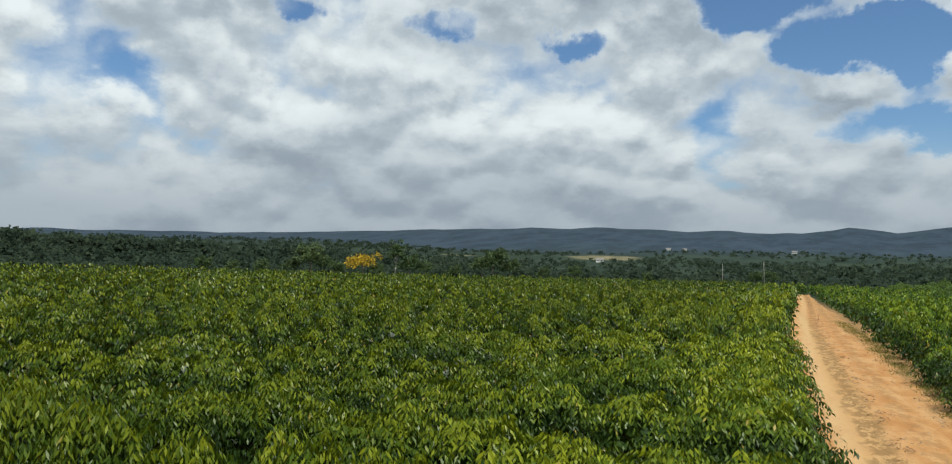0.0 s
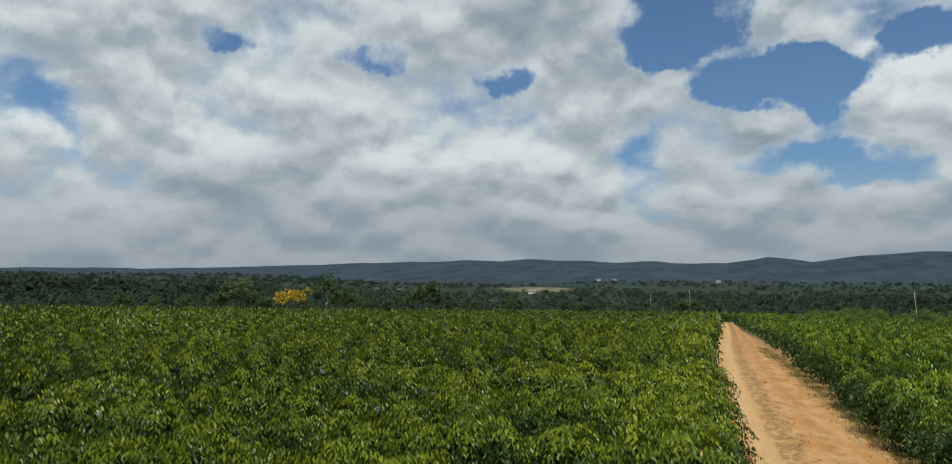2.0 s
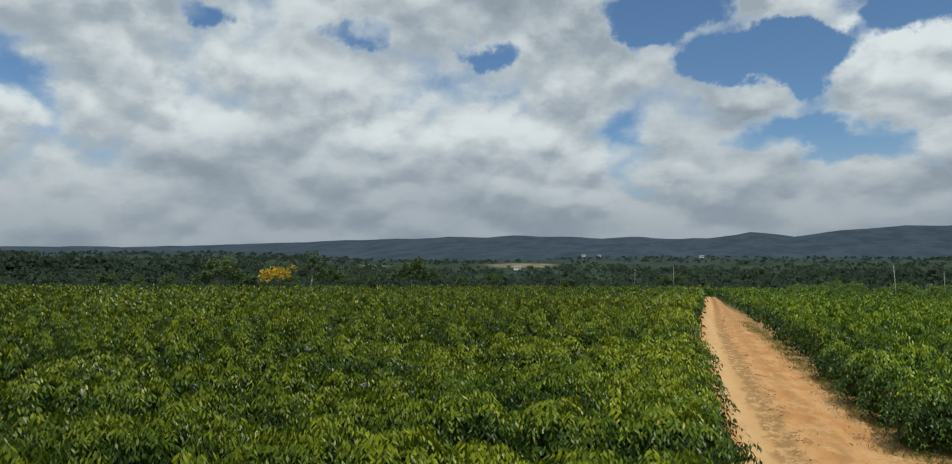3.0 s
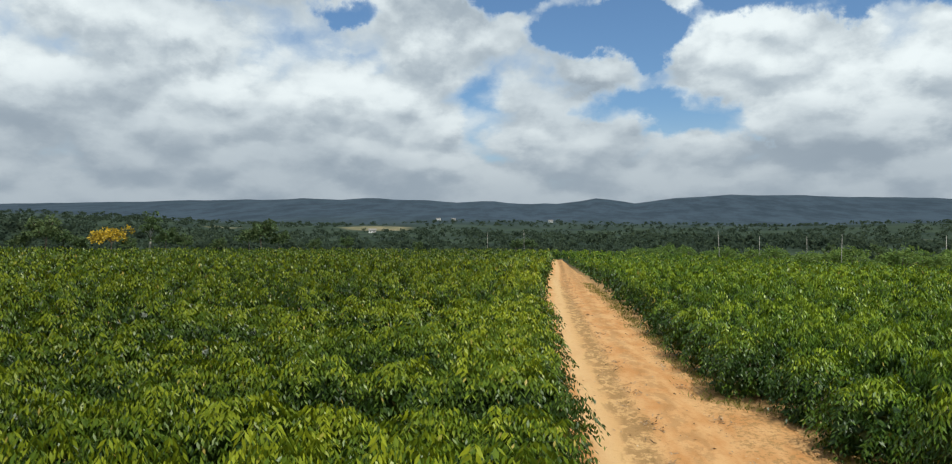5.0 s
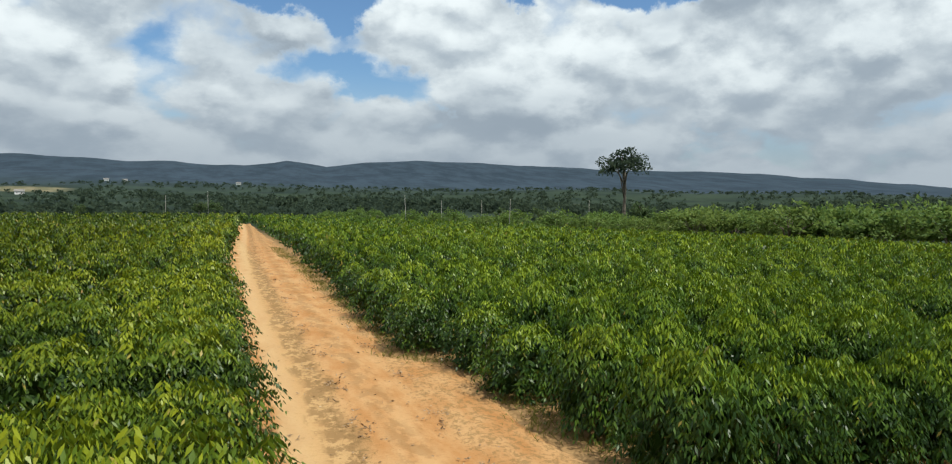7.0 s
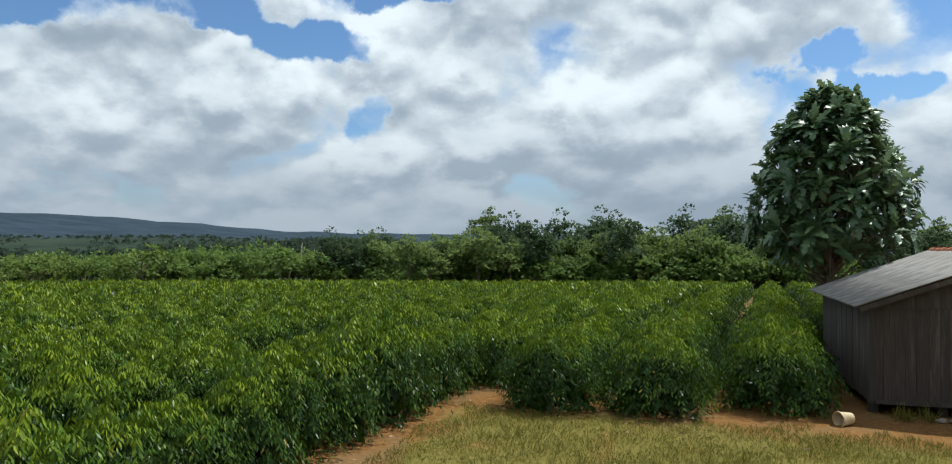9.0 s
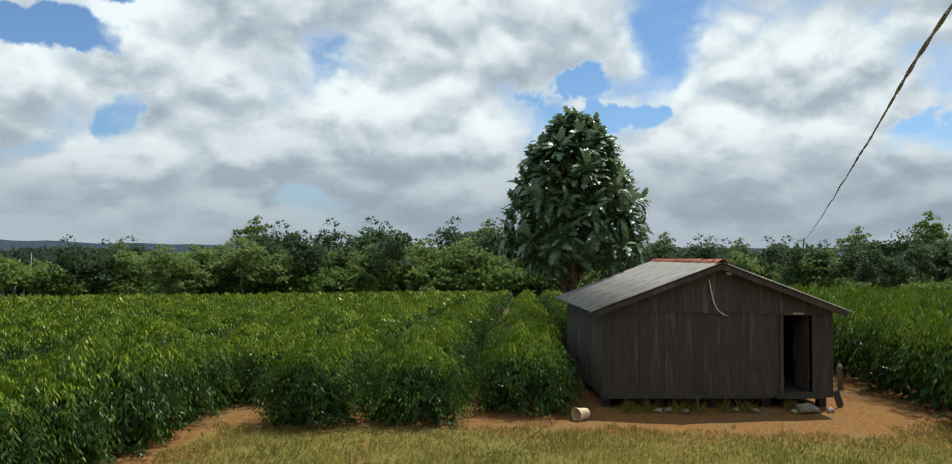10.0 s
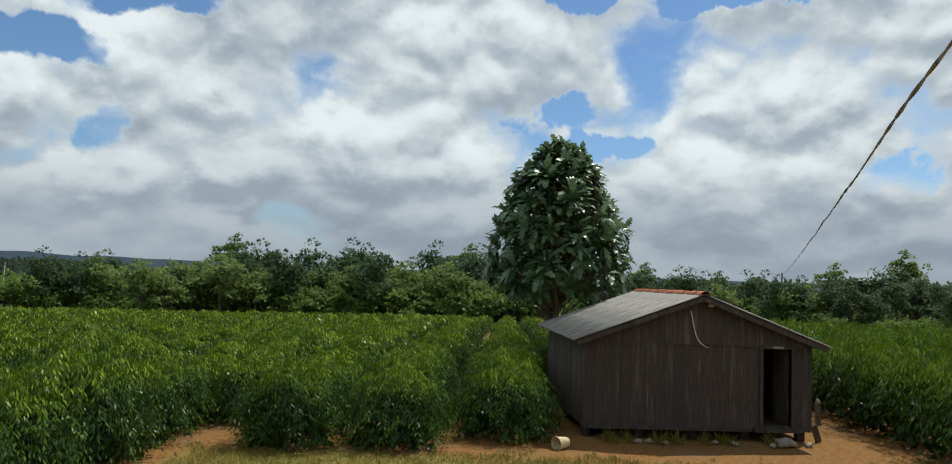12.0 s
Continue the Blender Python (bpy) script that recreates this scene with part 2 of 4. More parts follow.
def tube(pts, radii, sides=6):
    """A tapered tube through points; arrays of points and triangles."""
    pts, radii = np.asarray(pts, float), np.asarray(radii, float)
    k = len(pts)
    d = unit(np.gradient(pts, axis=0))
    ref = np.where(np.abs(d[:, 2:3]) > 0.9, [[1.0, 0, 0]], [[0, 0, 1.0]])
    a = unit(np.cross(d, ref))
    b = np.cross(d, a)
    ang = np.linspace(0, 2 * np.pi, sides, endpoint=False)
    ring = pts[:, None] + radii[:, None, None] * (np.cos(ang)[None, :, None] * a[:, None] + np.sin(ang)[None, :, None] * b[:, None])
    f = []
    for i in range(k - 1):
        for j in range(sides):
            p, q = i * sides + j, i * sides + (j + 1) % sides
            f += [(p, q, q + sides), (p, q + sides, p + sides)]
    for j in range(1, sides - 1):
        f += [(0, j + 1, j), ((k - 1) * sides, (k - 1) * sides + j, (k - 1) * sides + j + 1)]
    return ring.reshape(-1, 3), np.array(f)


def joined(pieces):
    vs, fs, base = [], [], 0
    for v, f in pieces:
        vs.append(v), fs.append(np.asarray(f) + base)
        base += len(v)
    return np.concatenate(vs), np.concatenate(fs)


def smooth(a, b, x):
    t = np.clip((np.asarray(x, float) - a) / (b - a), 0, 1)
    return t * t * (3 - 2 * t)


# ---- lie of the land ----
SLOPE_AZ = (-180, -140, -123, -103, -68, -28, -1.5, 30, 56, 90, 180)
SLOPE_Z = (0, 0, -0.8, -1.6, -2.4, -1.8, -1.4, -0.6, 0.9, 0.9, 0)
HILL_AZ = (-180, -62, -53, -48, -39, -31, -25, -15, -8, -5, -2, 7, 13, 23, 31, 40, 56, 180)
HILL_EL = (0.7, 0.7, 0.9, 1.3, 1.85, 1.95, 2.25, 2.55, 2.0, 2.25, 1.9, 2.1, 2.25, 2.0, 1.7, 1.4, 1.2, 0.7)
FIELD_R = (60, 60, 66, 76, 80, 92, 122, 100, 76, 70, 60)


def wave(x, y, size, seed):
    """A soft rolling number between about -1 and 1."""
    x, y = np.asarray(x, float) / size, np.asarray(y, float) / size
    return (np.sin(x * 1.3 + seed) * np.cos(y * 1.1 - seed * 2) + 0.6 * np.sin(2.3 * y + 1.7 * x + seed * 3) + 0.4 * np.sin(3.9 * x - 2.9 * y + seed * 5)) / 2.0


def land(x, y):
    """Height of the ground."""
    x, y = np.asarray(x, float), np.asarray(y, float)
    r, az = np.hypot(x, y), np.degrees(np.arctan2(-x, y))
    fr = np.interp(az, SLOPE_AZ, FIELD_R)
    z = np.interp(az, SLOPE_AZ, SLOPE_Z) * smooth(25, 95, r)
    open_side = smooth(-62, -30, az) * smooth(75, 48, az)
    z = z - 9.0 * open_side * smooth(0, 140, r - fr)
    left = smooth(20, 40, az)
    z = z + left * 8 * smooth(220, 420, r) + 6 * wave(x, y, 260, 1.0) * smooth(200, 500, r)
    z = z + 26 * smooth(450, 1300, r) * (0.75 + 0.35 * wave(x, y, 420, 2.0)) * smooth(-75, -35, az)
    crest = np.tan(np.radians(np.interp(az, HILL_AZ, HILL_EL) + 0.10 * wave(az, az * 0.7, 2.4, 1.0) + 0.05 * wave(az, az, 0.8, 2.0))) * 2600 + 3.4
    z = z + (crest - z) * smooth(1300, 2600, r) * (1 - 0.55 * smooth(2700, 4000, r))
    return z


def ground_mesh():
    rr = np.concatenate([np.linspace(0.5, 30, 45), np.geomspace(30.8, 130, 40), np.geomspace(134, 4600, 80)])
    aa = np.radians(np.linspace(0, 360, 361)[:-1])
    gx, gy = -np.outer(rr, np.sin(aa)), np.outer(rr, np.cos(aa))
    gz = land(gx, gy) + np.where(rr[:, None] < 60, 0.025 * wave(gx, gy, 1.1, 4.0) + 0.012 * wave(gx, gy, 0.35, 1.0) - 0.06 * smooth(0.0, 0.6, gx) * smooth(3.7, 3.1, gx), 0)
    v = np.stack([gx, gy, gz], -1).reshape(-1, 3)
    nr, na = gx.shape
    i, j = np.meshgrid(np.arange(nr - 1), np.arange(na), indexing="ij")
    a, b = i * na + j, i * na + (j + 1) % na
    c, d = a + na, b + na
    f = np.concatenate([np.stack([a, b, d], -1).reshape(-1, 3), np.stack([a, d, c], -1).reshape(-1, 3)])
    v = np.concatenate([v, [[0, 0, land(0, 0.1)]]])
    k = np.arange(na)
    f = np.concatenate([f, np.stack([np.full(na, len(v) - 1), (k + 1) % na, k], -1)])
    return v, f[:, ::-1]


def ground_material():
    """Red earth near by; rough pasture and woodland floor farther off; distance haze put into the hills' colour."""
    m, n = material("red_earth")
    p = coords(n)
    r = n.vmath("LENGTH", n.vmath("MULTIPLY", p, (1, 1, 0)))
    fine, mid = n.noise(p, 9.0, 6.0, 0.65), n.noise(p, 0.9, 5.0)
    soil = n.mix(n.ramp(fine, 0.3, 0.7), rgb(0.145, 0.068, 0.022), rgb(0.24, 0.128, 0.046))
    soil = n.mix(n.math("MULTIPLY", n.ramp(mid, 0.45, 0.7), 0.6), soil, rgb(0.175, 0.120, 0.062))
    wide = n.noise(p, 0.012, 6.0, 0.6)
    green = n.mix(n.ramp(wide, 0.35, 0.65), rgb(0.017, 0.028, 0.021), rgb(0.034, 0.050, 0.030))
    green = n.mix(n.ramp(n.noise(p, 0.0045, 7.0, 0.65), 0.63, 0.68), green, rgb(0.11, 0.11, 0.065))
    xyz = n.add("ShaderNodeSeparateXYZ", None, Vector=n.vmath("ADD", p, n.vmath("MULTIPLY", n.vmath("SUBTRACT", n.add("ShaderNodeTexNoise", None, Vector=p, Scale=0.8, Detail=5.0).outputs["Color"], (0.5, 0.5, 0.5)), (2.2, 2.2, 0))))
    yard = n.math("MULTIPLY", n.math("MULTIPLY", n.ramp(xyz.outputs[0], 6.6, 8.2), n.ramp(xyz.outputs[0], 15.0, 13.6)), n.ramp(xyz.outputs[1], 6.2, 5.2))
    sward = n.mix(n.ramp(fine, 0.3, 0.7), rgb(0.10, 0.092, 0.018), rgb(0.19, 0.16, 0.045))
    soil = n.mix(n.math("MULTIPLY", yard, n.ramp(mid, 0.25, 0.45, 0.35, 0.95)), soil, sward)
    side = n.math("MULTIPLY", n.ramp(xyz.outputs[0], 6.6, 5.0), n.ramp(xyz.outputs[1], 2.0, 5.0))
    soil = n.mix(n.math("MULTIPLY", side, 0.75), soil, n.mix(n.ramp(fine, 0.3, 0.7), rgb(0.25, 0.15, 0.065), rgb(0.40, 0.25, 0.115)))
    # hills go blue-grey with distance: haze mixed into the ground colour
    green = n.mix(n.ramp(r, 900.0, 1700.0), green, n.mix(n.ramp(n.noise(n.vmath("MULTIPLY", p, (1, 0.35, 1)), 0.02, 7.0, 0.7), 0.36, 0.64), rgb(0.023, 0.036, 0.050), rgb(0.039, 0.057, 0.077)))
    away = n.vmath("LENGTH", n.vmath("MULTIPLY", n.vmath("SUBTRACT", p, (-213, 985, 0)), (1, 0.5, 0)))
    away = n.math("ADD", away, n.math("MULTIPLY", n.noise(p, 0.03, 5.0), 40.0))
    green = n.mix(n.ramp(away, 75.0, 50.0), green, n.mix(n.ramp(n.noise(p, 0.05, 5.0), 0.4, 0.6), rgb(0.10, 0.10, 0.055), rgb(0.18, 0.155, 0.095)))
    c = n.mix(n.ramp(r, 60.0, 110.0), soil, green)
    b = n.add("ShaderNodeBump", None, Strength=n.ramp(r, 25.0, 60.0, 0.5, 0.0), Distance=0.03, Height=fine)
    finish(n, n.add("ShaderNodeBsdfPrincipled", None, Base_Color=c, Roughness=0.95, Specular_IOR_Level=0.05, Normal=b.outputs[0]))
    return m


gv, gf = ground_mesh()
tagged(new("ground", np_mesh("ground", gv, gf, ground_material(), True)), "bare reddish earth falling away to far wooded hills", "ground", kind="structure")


# ---- the dirt road ----
def road_drift(y):
    """How far the road has borne to the right."""
    return 2.4 * smooth(22, 112, y)


def road_mesh():
    """A strip 2.8 m wide with two worn wheel ruts; it flares where it meets the yard."""
    ys = np.concatenate([np.linspace(-46, -6.3, 60), np.linspace(-6, 40, 185), np.geomspace(40.5, 112, 60)])
    us = np.linspace(0, 1, 41)
    left = 0.15 + 0.10 * wave(ys, ys, 2.1, 1.0) + road_drift(ys) - 0.35 * smooth(10, 4, ys)
    right = 3.72 + 0.22 * wave(ys, ys * 0.6, 1.6, 2.0) + road_drift(ys) - 1.3 * smooth(60, 112, ys) + 1.0 * smooth(15.0, 13.6, ys) + 0.8 * smooth(8.5, 5, ys)
    x = left[:, None] + (right - left)[:, None] * us
    y = np.broadcast_to(ys[:, None], x.shape)
    w = x - left[:, None] - 0.85
    rut = np.exp(-((w - 0.65) / 0.28) ** 2) + np.exp(-((w - 2.15) / 0.30) ** 2)
    edge = np.minimum(us, 1 - us)[None, :]
    z = land(x, y) - 0.06 + 0.10 * smooth(0, 0.10, edge) - 0.03 * rut + 0.012 * wave(x, y, 0.22, 2.0) + 0.01 * wave(x, y, 0.6, 5.0)
    v = np.stack([x, y, z], -1).reshape(-1, 3)
    nr, na = x.shape
    i, j = np.meshgrid(np.arange(nr - 1), np.arange(na - 1), indexing="ij")
    a = i * na + j
    f = np.concatenate([np.stack([a, a + 1, a + na + 1], -1).reshape(-1, 3), np.stack([a, a + na + 1, a + na], -1).reshape(-1, 3)])
    return v, f


def road_material():
    m, n = material("dusty_road_earth")
    p = coords(n)
    fine, mid = n.noise(p, 14.0, 7.0, 0.65), n.noise(n.vmath("MULTIPLY", p, (1.6, 0.5, 1)), 1.3, 5.0, 0.6)
    c = n.mix(n.ramp(mid, 0.30, 0.68), rgb(0.375, 0.178, 0.062), rgb(0.47, 0.275, 0.122))
    xyz = n.add("ShaderNodeSeparateXYZ", None, Vector=p)
    across = n.math("ADD", xyz.outputs[0], n.math("MULTIPLY", n.math("SUBTRACT", mid, 0.5), 0.8))
    c = n.mix(n.math("MULTIPLY", n.ramp(across, 1.1, 1.5), n.ramp(across, 2.1, 1.7, 0.0, 0.55)), c, rgb(0.46, 0.305, 0.138))
    c = n.mix(n.math("MULTIPLY", n.ramp(fine, 0.5, 0.75), 0.45), c, rgb(0.255, 0.127, 0.041))
    trash = n.noise(n.vmath("MULTIPLY", p, (1.3, 0.9, 1)), 9.0, 8.0, 0.75)
    lane = n.math("ADD", n.math("MULTIPLY", n.ramp(across, 1.55, 1.8), n.ramp(across, 2.2, 1.95, 0.0, 0.10)), n.math("MULTIPLY", n.ramp(across, 2.9, 3.5), 0.12))
    c = n.mix(n.ramp(n.math("ADD", trash, lane), 0.60, 0.68, 0.0, 0.6), c, rgb(0.18, 0.115, 0.045))
    far = n.ramp(xyz.outputs[1], 22.0, 112.0, 0.0, 2.4)
    crest = n.math("SUBTRACT", across, far)
    tread = n.math("ADD", n.math("MULTIPLY", n.ramp(crest, 1.35, 1.55), n.ramp(crest, 2.05, 1.80)), n.math("MULTIPLY", n.ramp(crest, 2.25, 2.45), n.ramp(crest, 2.95, 2.65, 0.0, 0.55)))
    clod = n.noise(n.vmath("MULTIPLY", p, (1.5, 0.8, 1)), 2.6, 6.0, 0.7)
    c = n.mix(n.math("MULTIPLY", tread, n.ramp(clod, 0.43, 0.52, 0.0, 0.68)), c, rgb(0.185, 0.105, 0.042))
    rut = n.math("MULTIPLY", n.ramp(crest, 0.75, 1.0), n.ramp(crest, 1.45, 1.2, 0.0, 0.5))
    c = n.mix(rut, c, rgb(0.50, 0.345, 0.175))
    b = n.add("ShaderNodeBump", None, Strength=0.6, Distance=0.02, Height=fine)
    finish(n, n.add("ShaderNodeBsdfPrincipled", None, Base_Color=c, Roughness=0.95, Specular_IOR_Level=0.1, Normal=b.outputs[0]))
    return m


rv, rf = road_mesh()
tagged(new("road", np_mesh("road", rv, rf, road_material(), True)), "dusty orange earth track with two worn wheel ruts", "road", kind="structure")


# ---- coffee ----
def coffee_plant(seed, height, fronds, pairs, leaf, inner, ratio=0.30, upright=False):
    """A bush as part of a hedge: a broad block of short arching twigs, each hung with two curtains of drooping leaves;
    dark foliage inside, its shade put into the tone.
    """
    rng = np.random.default_rng(seed)
    n_ = unit(rng.normal(size=(fronds, 3)) * np.array([0.85, 1.0, 1.2]))
    n_[:, 2] = np.abs(n_[:, 2]) - 0.62 * (rng.uniform(0, 1, fronds) < 0.42)
    n_ = unit(n_)
    size = np.array([0.86, 0.92, 0.60 * height]) - np.array([0.04, 0.06, 0.0]) * smooth(0.0, -0.6, n_[:, 2:3])
    if upright:
        size = np.array([0.86, 0.92, 0.52 * height]) - np.array([0.10, 0.34, 0.0]) * smooth(0.3, -0.4, n_[:, 2:3])
    w_ = np.abs(n_ / size)
    power = 3.6 if upright else 2.1
    rad = 1.0 / (w_[:, 1] ** power + w_[:, 2] ** power + w_[:, 0] ** max(power, 2.8)) ** (1 / power)
    lump = 1.0 + 0.10 * np.sin(5.0 * n_[:, 0] + seed) * np.cos(6.0 * n_[:, 1] - 2 * seed) + 0.07 * np.sin(9.0 * n_[:, 2] + 7 * n_[:, 0] + 3 * seed)
    tip = n_ * (rad * lump * rng.uniform(0.74, 1.07, fronds))[:, None] + np.array([0, 0, (0.50 if upright else 0.37) * height])
    a = np.arctan2(n_[:, 1], n_[:, 0]) + rng.normal(0, 0.6, fronds)
    radial = np.stack([np.cos(a), np.sin(a), np.zeros(fronds)], 1)
    tang = np.stack([-np.sin(a), np.cos(a), np.zeros(fronds)], 1)
    long_ = (0.42 if leaf < 0.17 else 0.32) * rng.uniform(0.75, 1.25, fronds)
    s = np.linspace(0.12, 1.0, pairs)
    p = tip[:, None] + radial[:, None] * (long_[:, None] * (s - 0.75))[..., None]
    p[..., 2] += long_[:, None] * (0.26 - 0.85 * (s - 0.40) ** 2 / 0.42)
    tone = rng.normal(0, 0.17, fronds)
    base, out, face, age = [], [], [], []
    for sign in (-1, 1):
        d = tang[:, None] * sign * 0.50 + radial[:, None] * (0.12 + 0.40 * s ** 3)[:, None] + np.array([0, 0, -0.80])
        d = d + rng.normal(0, 0.13, (fronds, pairs, 3))
        base.append((p + tang[:, None] * sign * 0.012).reshape(-1, 3)), out.append(d.reshape(-1, 3))
        face.append((radial[:, None] * 0.8 + tang[:, None] * sign * 0.5 + np.array([0, 0, 0.7]) + 0 * d).reshape(-1, 3))
        # leaf age by height; low tones also deepened for shade between the rows
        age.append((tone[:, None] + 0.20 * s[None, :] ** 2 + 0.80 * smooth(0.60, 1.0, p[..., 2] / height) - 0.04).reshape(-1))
    base, out, face, age = (np.concatenate(q) for q in (base, out, face, age))
    le = leaf * rng.uniform(0.75, 1.2, len(base))
    lv, lf = leaves(base, out, le, le * ratio, rng, 0.16, face)
    b, u = rng.uniform(0, 2 * np.pi, inner), rng.uniform(0, 1, inner)
    rr = np.sqrt(rng.uniform(0.15, 1.0, inner)) * (1 - 0.35 * smooth(0.75, 1.0, u))
    core = np.stack([rr * np.cos(b) * 0.62, rr * np.sin(b) * (0.58 + 0.16 * smooth(0.4, 0.1, u)), height * (0.03 + 0.74 * u)], 1)
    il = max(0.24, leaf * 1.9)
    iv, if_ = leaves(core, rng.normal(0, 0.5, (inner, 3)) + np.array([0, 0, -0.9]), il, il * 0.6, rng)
    # core leaves get the darkest tone: the bush's inner shade put into colour
    age_shade = np.concatenate([np.repeat(age, 4), np.full(len(iv), -0.35)])
    lv, lf = joined([(lv, lf), (iv, if_)])
    lv[:, 2] = np.maximum(lv[:, 2], 0.03)
    return lv, lf, age_shade


def coffee_stems(seed, height):
    rng = np.random.default_rng(seed)
    out = []
    for i in range(4):
        a = rng.uniform(0, 6.28)
        d = np.array([math.cos(a), math.sin(a), 0])
        out.append(tube([d * 0.04 + [0, 0, -0.06], d * 0.10 + [0, 0, height * 0.25], d * 0.17 + [0, 0, height * 0.5]], (0.026, 0.019, 0.007), 5))
    return joined(out)


def rows_of_plants():
    """Every plant of the fields: rows run across the road, two metres apart."""
    rng = np.random.default_rng(5)
    spots = []
    rows = [(5.9 + 2.5 * k, -86, 3.9) for k in range(49)] + [(7.35 + 2.05 * k, 4.1, 92) for k in range(58)]
    rows += [(0.05, 16.35, 92), (2.3, 14.95, 92), (4.4, 14.9, 92), (5.95, 16.8, 92)] + [(-1.9 - 2.05 * k, 25.5, 92) for k in range(4)] + [(-9.55 - 2.4 * k, 11.5, 92) for k in range(19)]
    for y, x0, x1 in rows:
        for x in np.arange(x0, x1, 1.15):
            x, yy = x + rng.uniform(-0.2, 0.2), y + rng.uniform(-0.06, 0.06)
            r, az = math.hypot(x, yy), math.degrees(math.atan2(-x, yy))
            if r > np.interp(az, SLOPE_AZ, FIELD_R) or not -125 < az < 59:
                continue
            drift = float(road_drift(yy))
            if x1 < 4 and yy < 111 and x > -0.20 + drift:
                if x > 0.50 + drift:
                    continue
                x = -0.20 + drift
            edge = (4.95 if yy < 10.5 else 5.15 if yy < 14.2 else 4.45) + drift - 1.3 * float(smooth(60, 112, yy))
            if 7 < y and yy < 111 and 4 < x0 < 5 and x < edge:
                if x < edge - 0.7:
                    continue
                x = edge
            verge = (x1 < 4 and x > -0.5 + drift) or (y > 7 and x < edge + 0.2)
            spots.append((x, yy, r, 1.05 if x1 < 4 else 1.15 if y < -9 else 0.96, (0.82 if x1 < 4 else 0.78) if verge else 1.08 if y < -9 else 1.0))
    return spots


spots = rows_of_plants()
spots.sort(key=lambda s: math.hypot(s[0] - 5, s[1] - 2))

NEAR_COUNT, CLOSE_COUNT = 265, 100
tall = [1.60, 1.70, 1.52, 1.66, 1.62, 1.56]
near_kinds = []
for k in range(13):
    close = k < 5
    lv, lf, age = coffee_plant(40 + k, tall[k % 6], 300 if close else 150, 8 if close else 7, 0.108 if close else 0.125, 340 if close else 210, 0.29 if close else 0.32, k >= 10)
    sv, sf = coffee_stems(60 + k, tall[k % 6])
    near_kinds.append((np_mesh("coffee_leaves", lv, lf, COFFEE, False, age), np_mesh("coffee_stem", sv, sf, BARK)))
rng = np.random.default_rng(11)
for i, (x, y, r, broad, tall_) in enumerate(spots[:NEAR_COUNT]):
    k = int(rng.integers(0, 3)) + 10 if y < -9 else int(rng.integers(0, 5)) + (0 if i < CLOSE_COUNT else 5)
    bush = tagged(new("coffee_bush"), "dense coffee bush with drooping glossy green leaves, in a planted row", "coffee bush", "rows of coffee bushes")
    size = broad * float(rng.uniform(0.93, 1.06) + 0.10 * wave(x, y, 2.1, 3.0) + 0.16 * (y < 6.5 and -0.5 < x < 1))
    bush.matrix_basis = pose(x, y, float(land(x, y)), 0, 0, float(rng.choice((0, 180)) + rng.uniform(-9, 9))) @ Matrix.Diagonal((size * (1.12 if tall_ < 0.9 else 1.0), size * (0.85 if x < 3 else 1.30 if x > 13 and -1.5 < y < 6.5 else 1.12), size * tall_, 1))
    for nm, me in (("foliage", near_kinds[k][0]), ("stem", near_kinds[k][1])):
        o = new(nm, me)
        o.parent = bush


def scatter(name, templates, places, mat, rng, label, category, lo=0.9, hi=1.1, rows=False):
    """Many plants joined into one sheet of leaves: copies of the templates, turned and scaled."""
    pieces, ages = [], []
    for x, y, z, *scale in places:
        v, f, *age = templates[int(rng.integers(0, len(templates)))]
        ages += age
        a = rng.uniform(0, 2 * np.pi) if not rows else math.pi * int(rng.integers(0, 2)) + rng.uniform(-0.3, 0.3)
        s = rng.uniform(lo, hi) * (scale[0] if scale else 1.0)
        c, d = math.cos(a) * s, math.sin(a) * s
        w = np.stack([v[:, 0] * c - v[:, 1] * d + x, v[:, 0] * d + v[:, 1] * c + y, v[:, 2] * s + z], 1)
        pieces.append((w, f))
    v, f = joined(pieces)
    return tagged(new(name, np_mesh(name, v, f, mat, False, np.concatenate(ages) if ages else None)), label, category, kind="stuff")


rest = spots[NEAR_COUNT:]
zs = land([s[0] for s in rest], [s[1] for s in rest])
bands = (("coffee_rows_middle", 0, 34, (80, 5, 0.142, 105, 0.36)), ("coffee_rows_beyond", 34, 62, (26, 3, 0.235, 28, 0.42)), ("coffee_rows_far", 62, 200, (14, 2, 0.32, 9, 0.48)))
for name, r0, r1, (br, pr, lf_, core, ratio) in bands:
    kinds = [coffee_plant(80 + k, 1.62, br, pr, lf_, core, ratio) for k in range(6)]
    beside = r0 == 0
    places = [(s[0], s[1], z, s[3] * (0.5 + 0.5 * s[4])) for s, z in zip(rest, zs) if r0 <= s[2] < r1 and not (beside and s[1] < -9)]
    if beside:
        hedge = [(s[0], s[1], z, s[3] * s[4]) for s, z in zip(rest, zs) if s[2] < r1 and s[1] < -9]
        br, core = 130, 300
        scatter("coffee_rows_beside_shed", [coffee_plant(90 + k, 1.62, br, pr, lf_, core, ratio, True) for k in range(4)], hedge, COFFEE, rng, "tall dense green coffee rows beside the shed, shade in their colour", "coffee rows", 0.93, 1.05, True)
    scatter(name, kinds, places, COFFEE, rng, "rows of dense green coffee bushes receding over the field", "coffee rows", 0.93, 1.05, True)


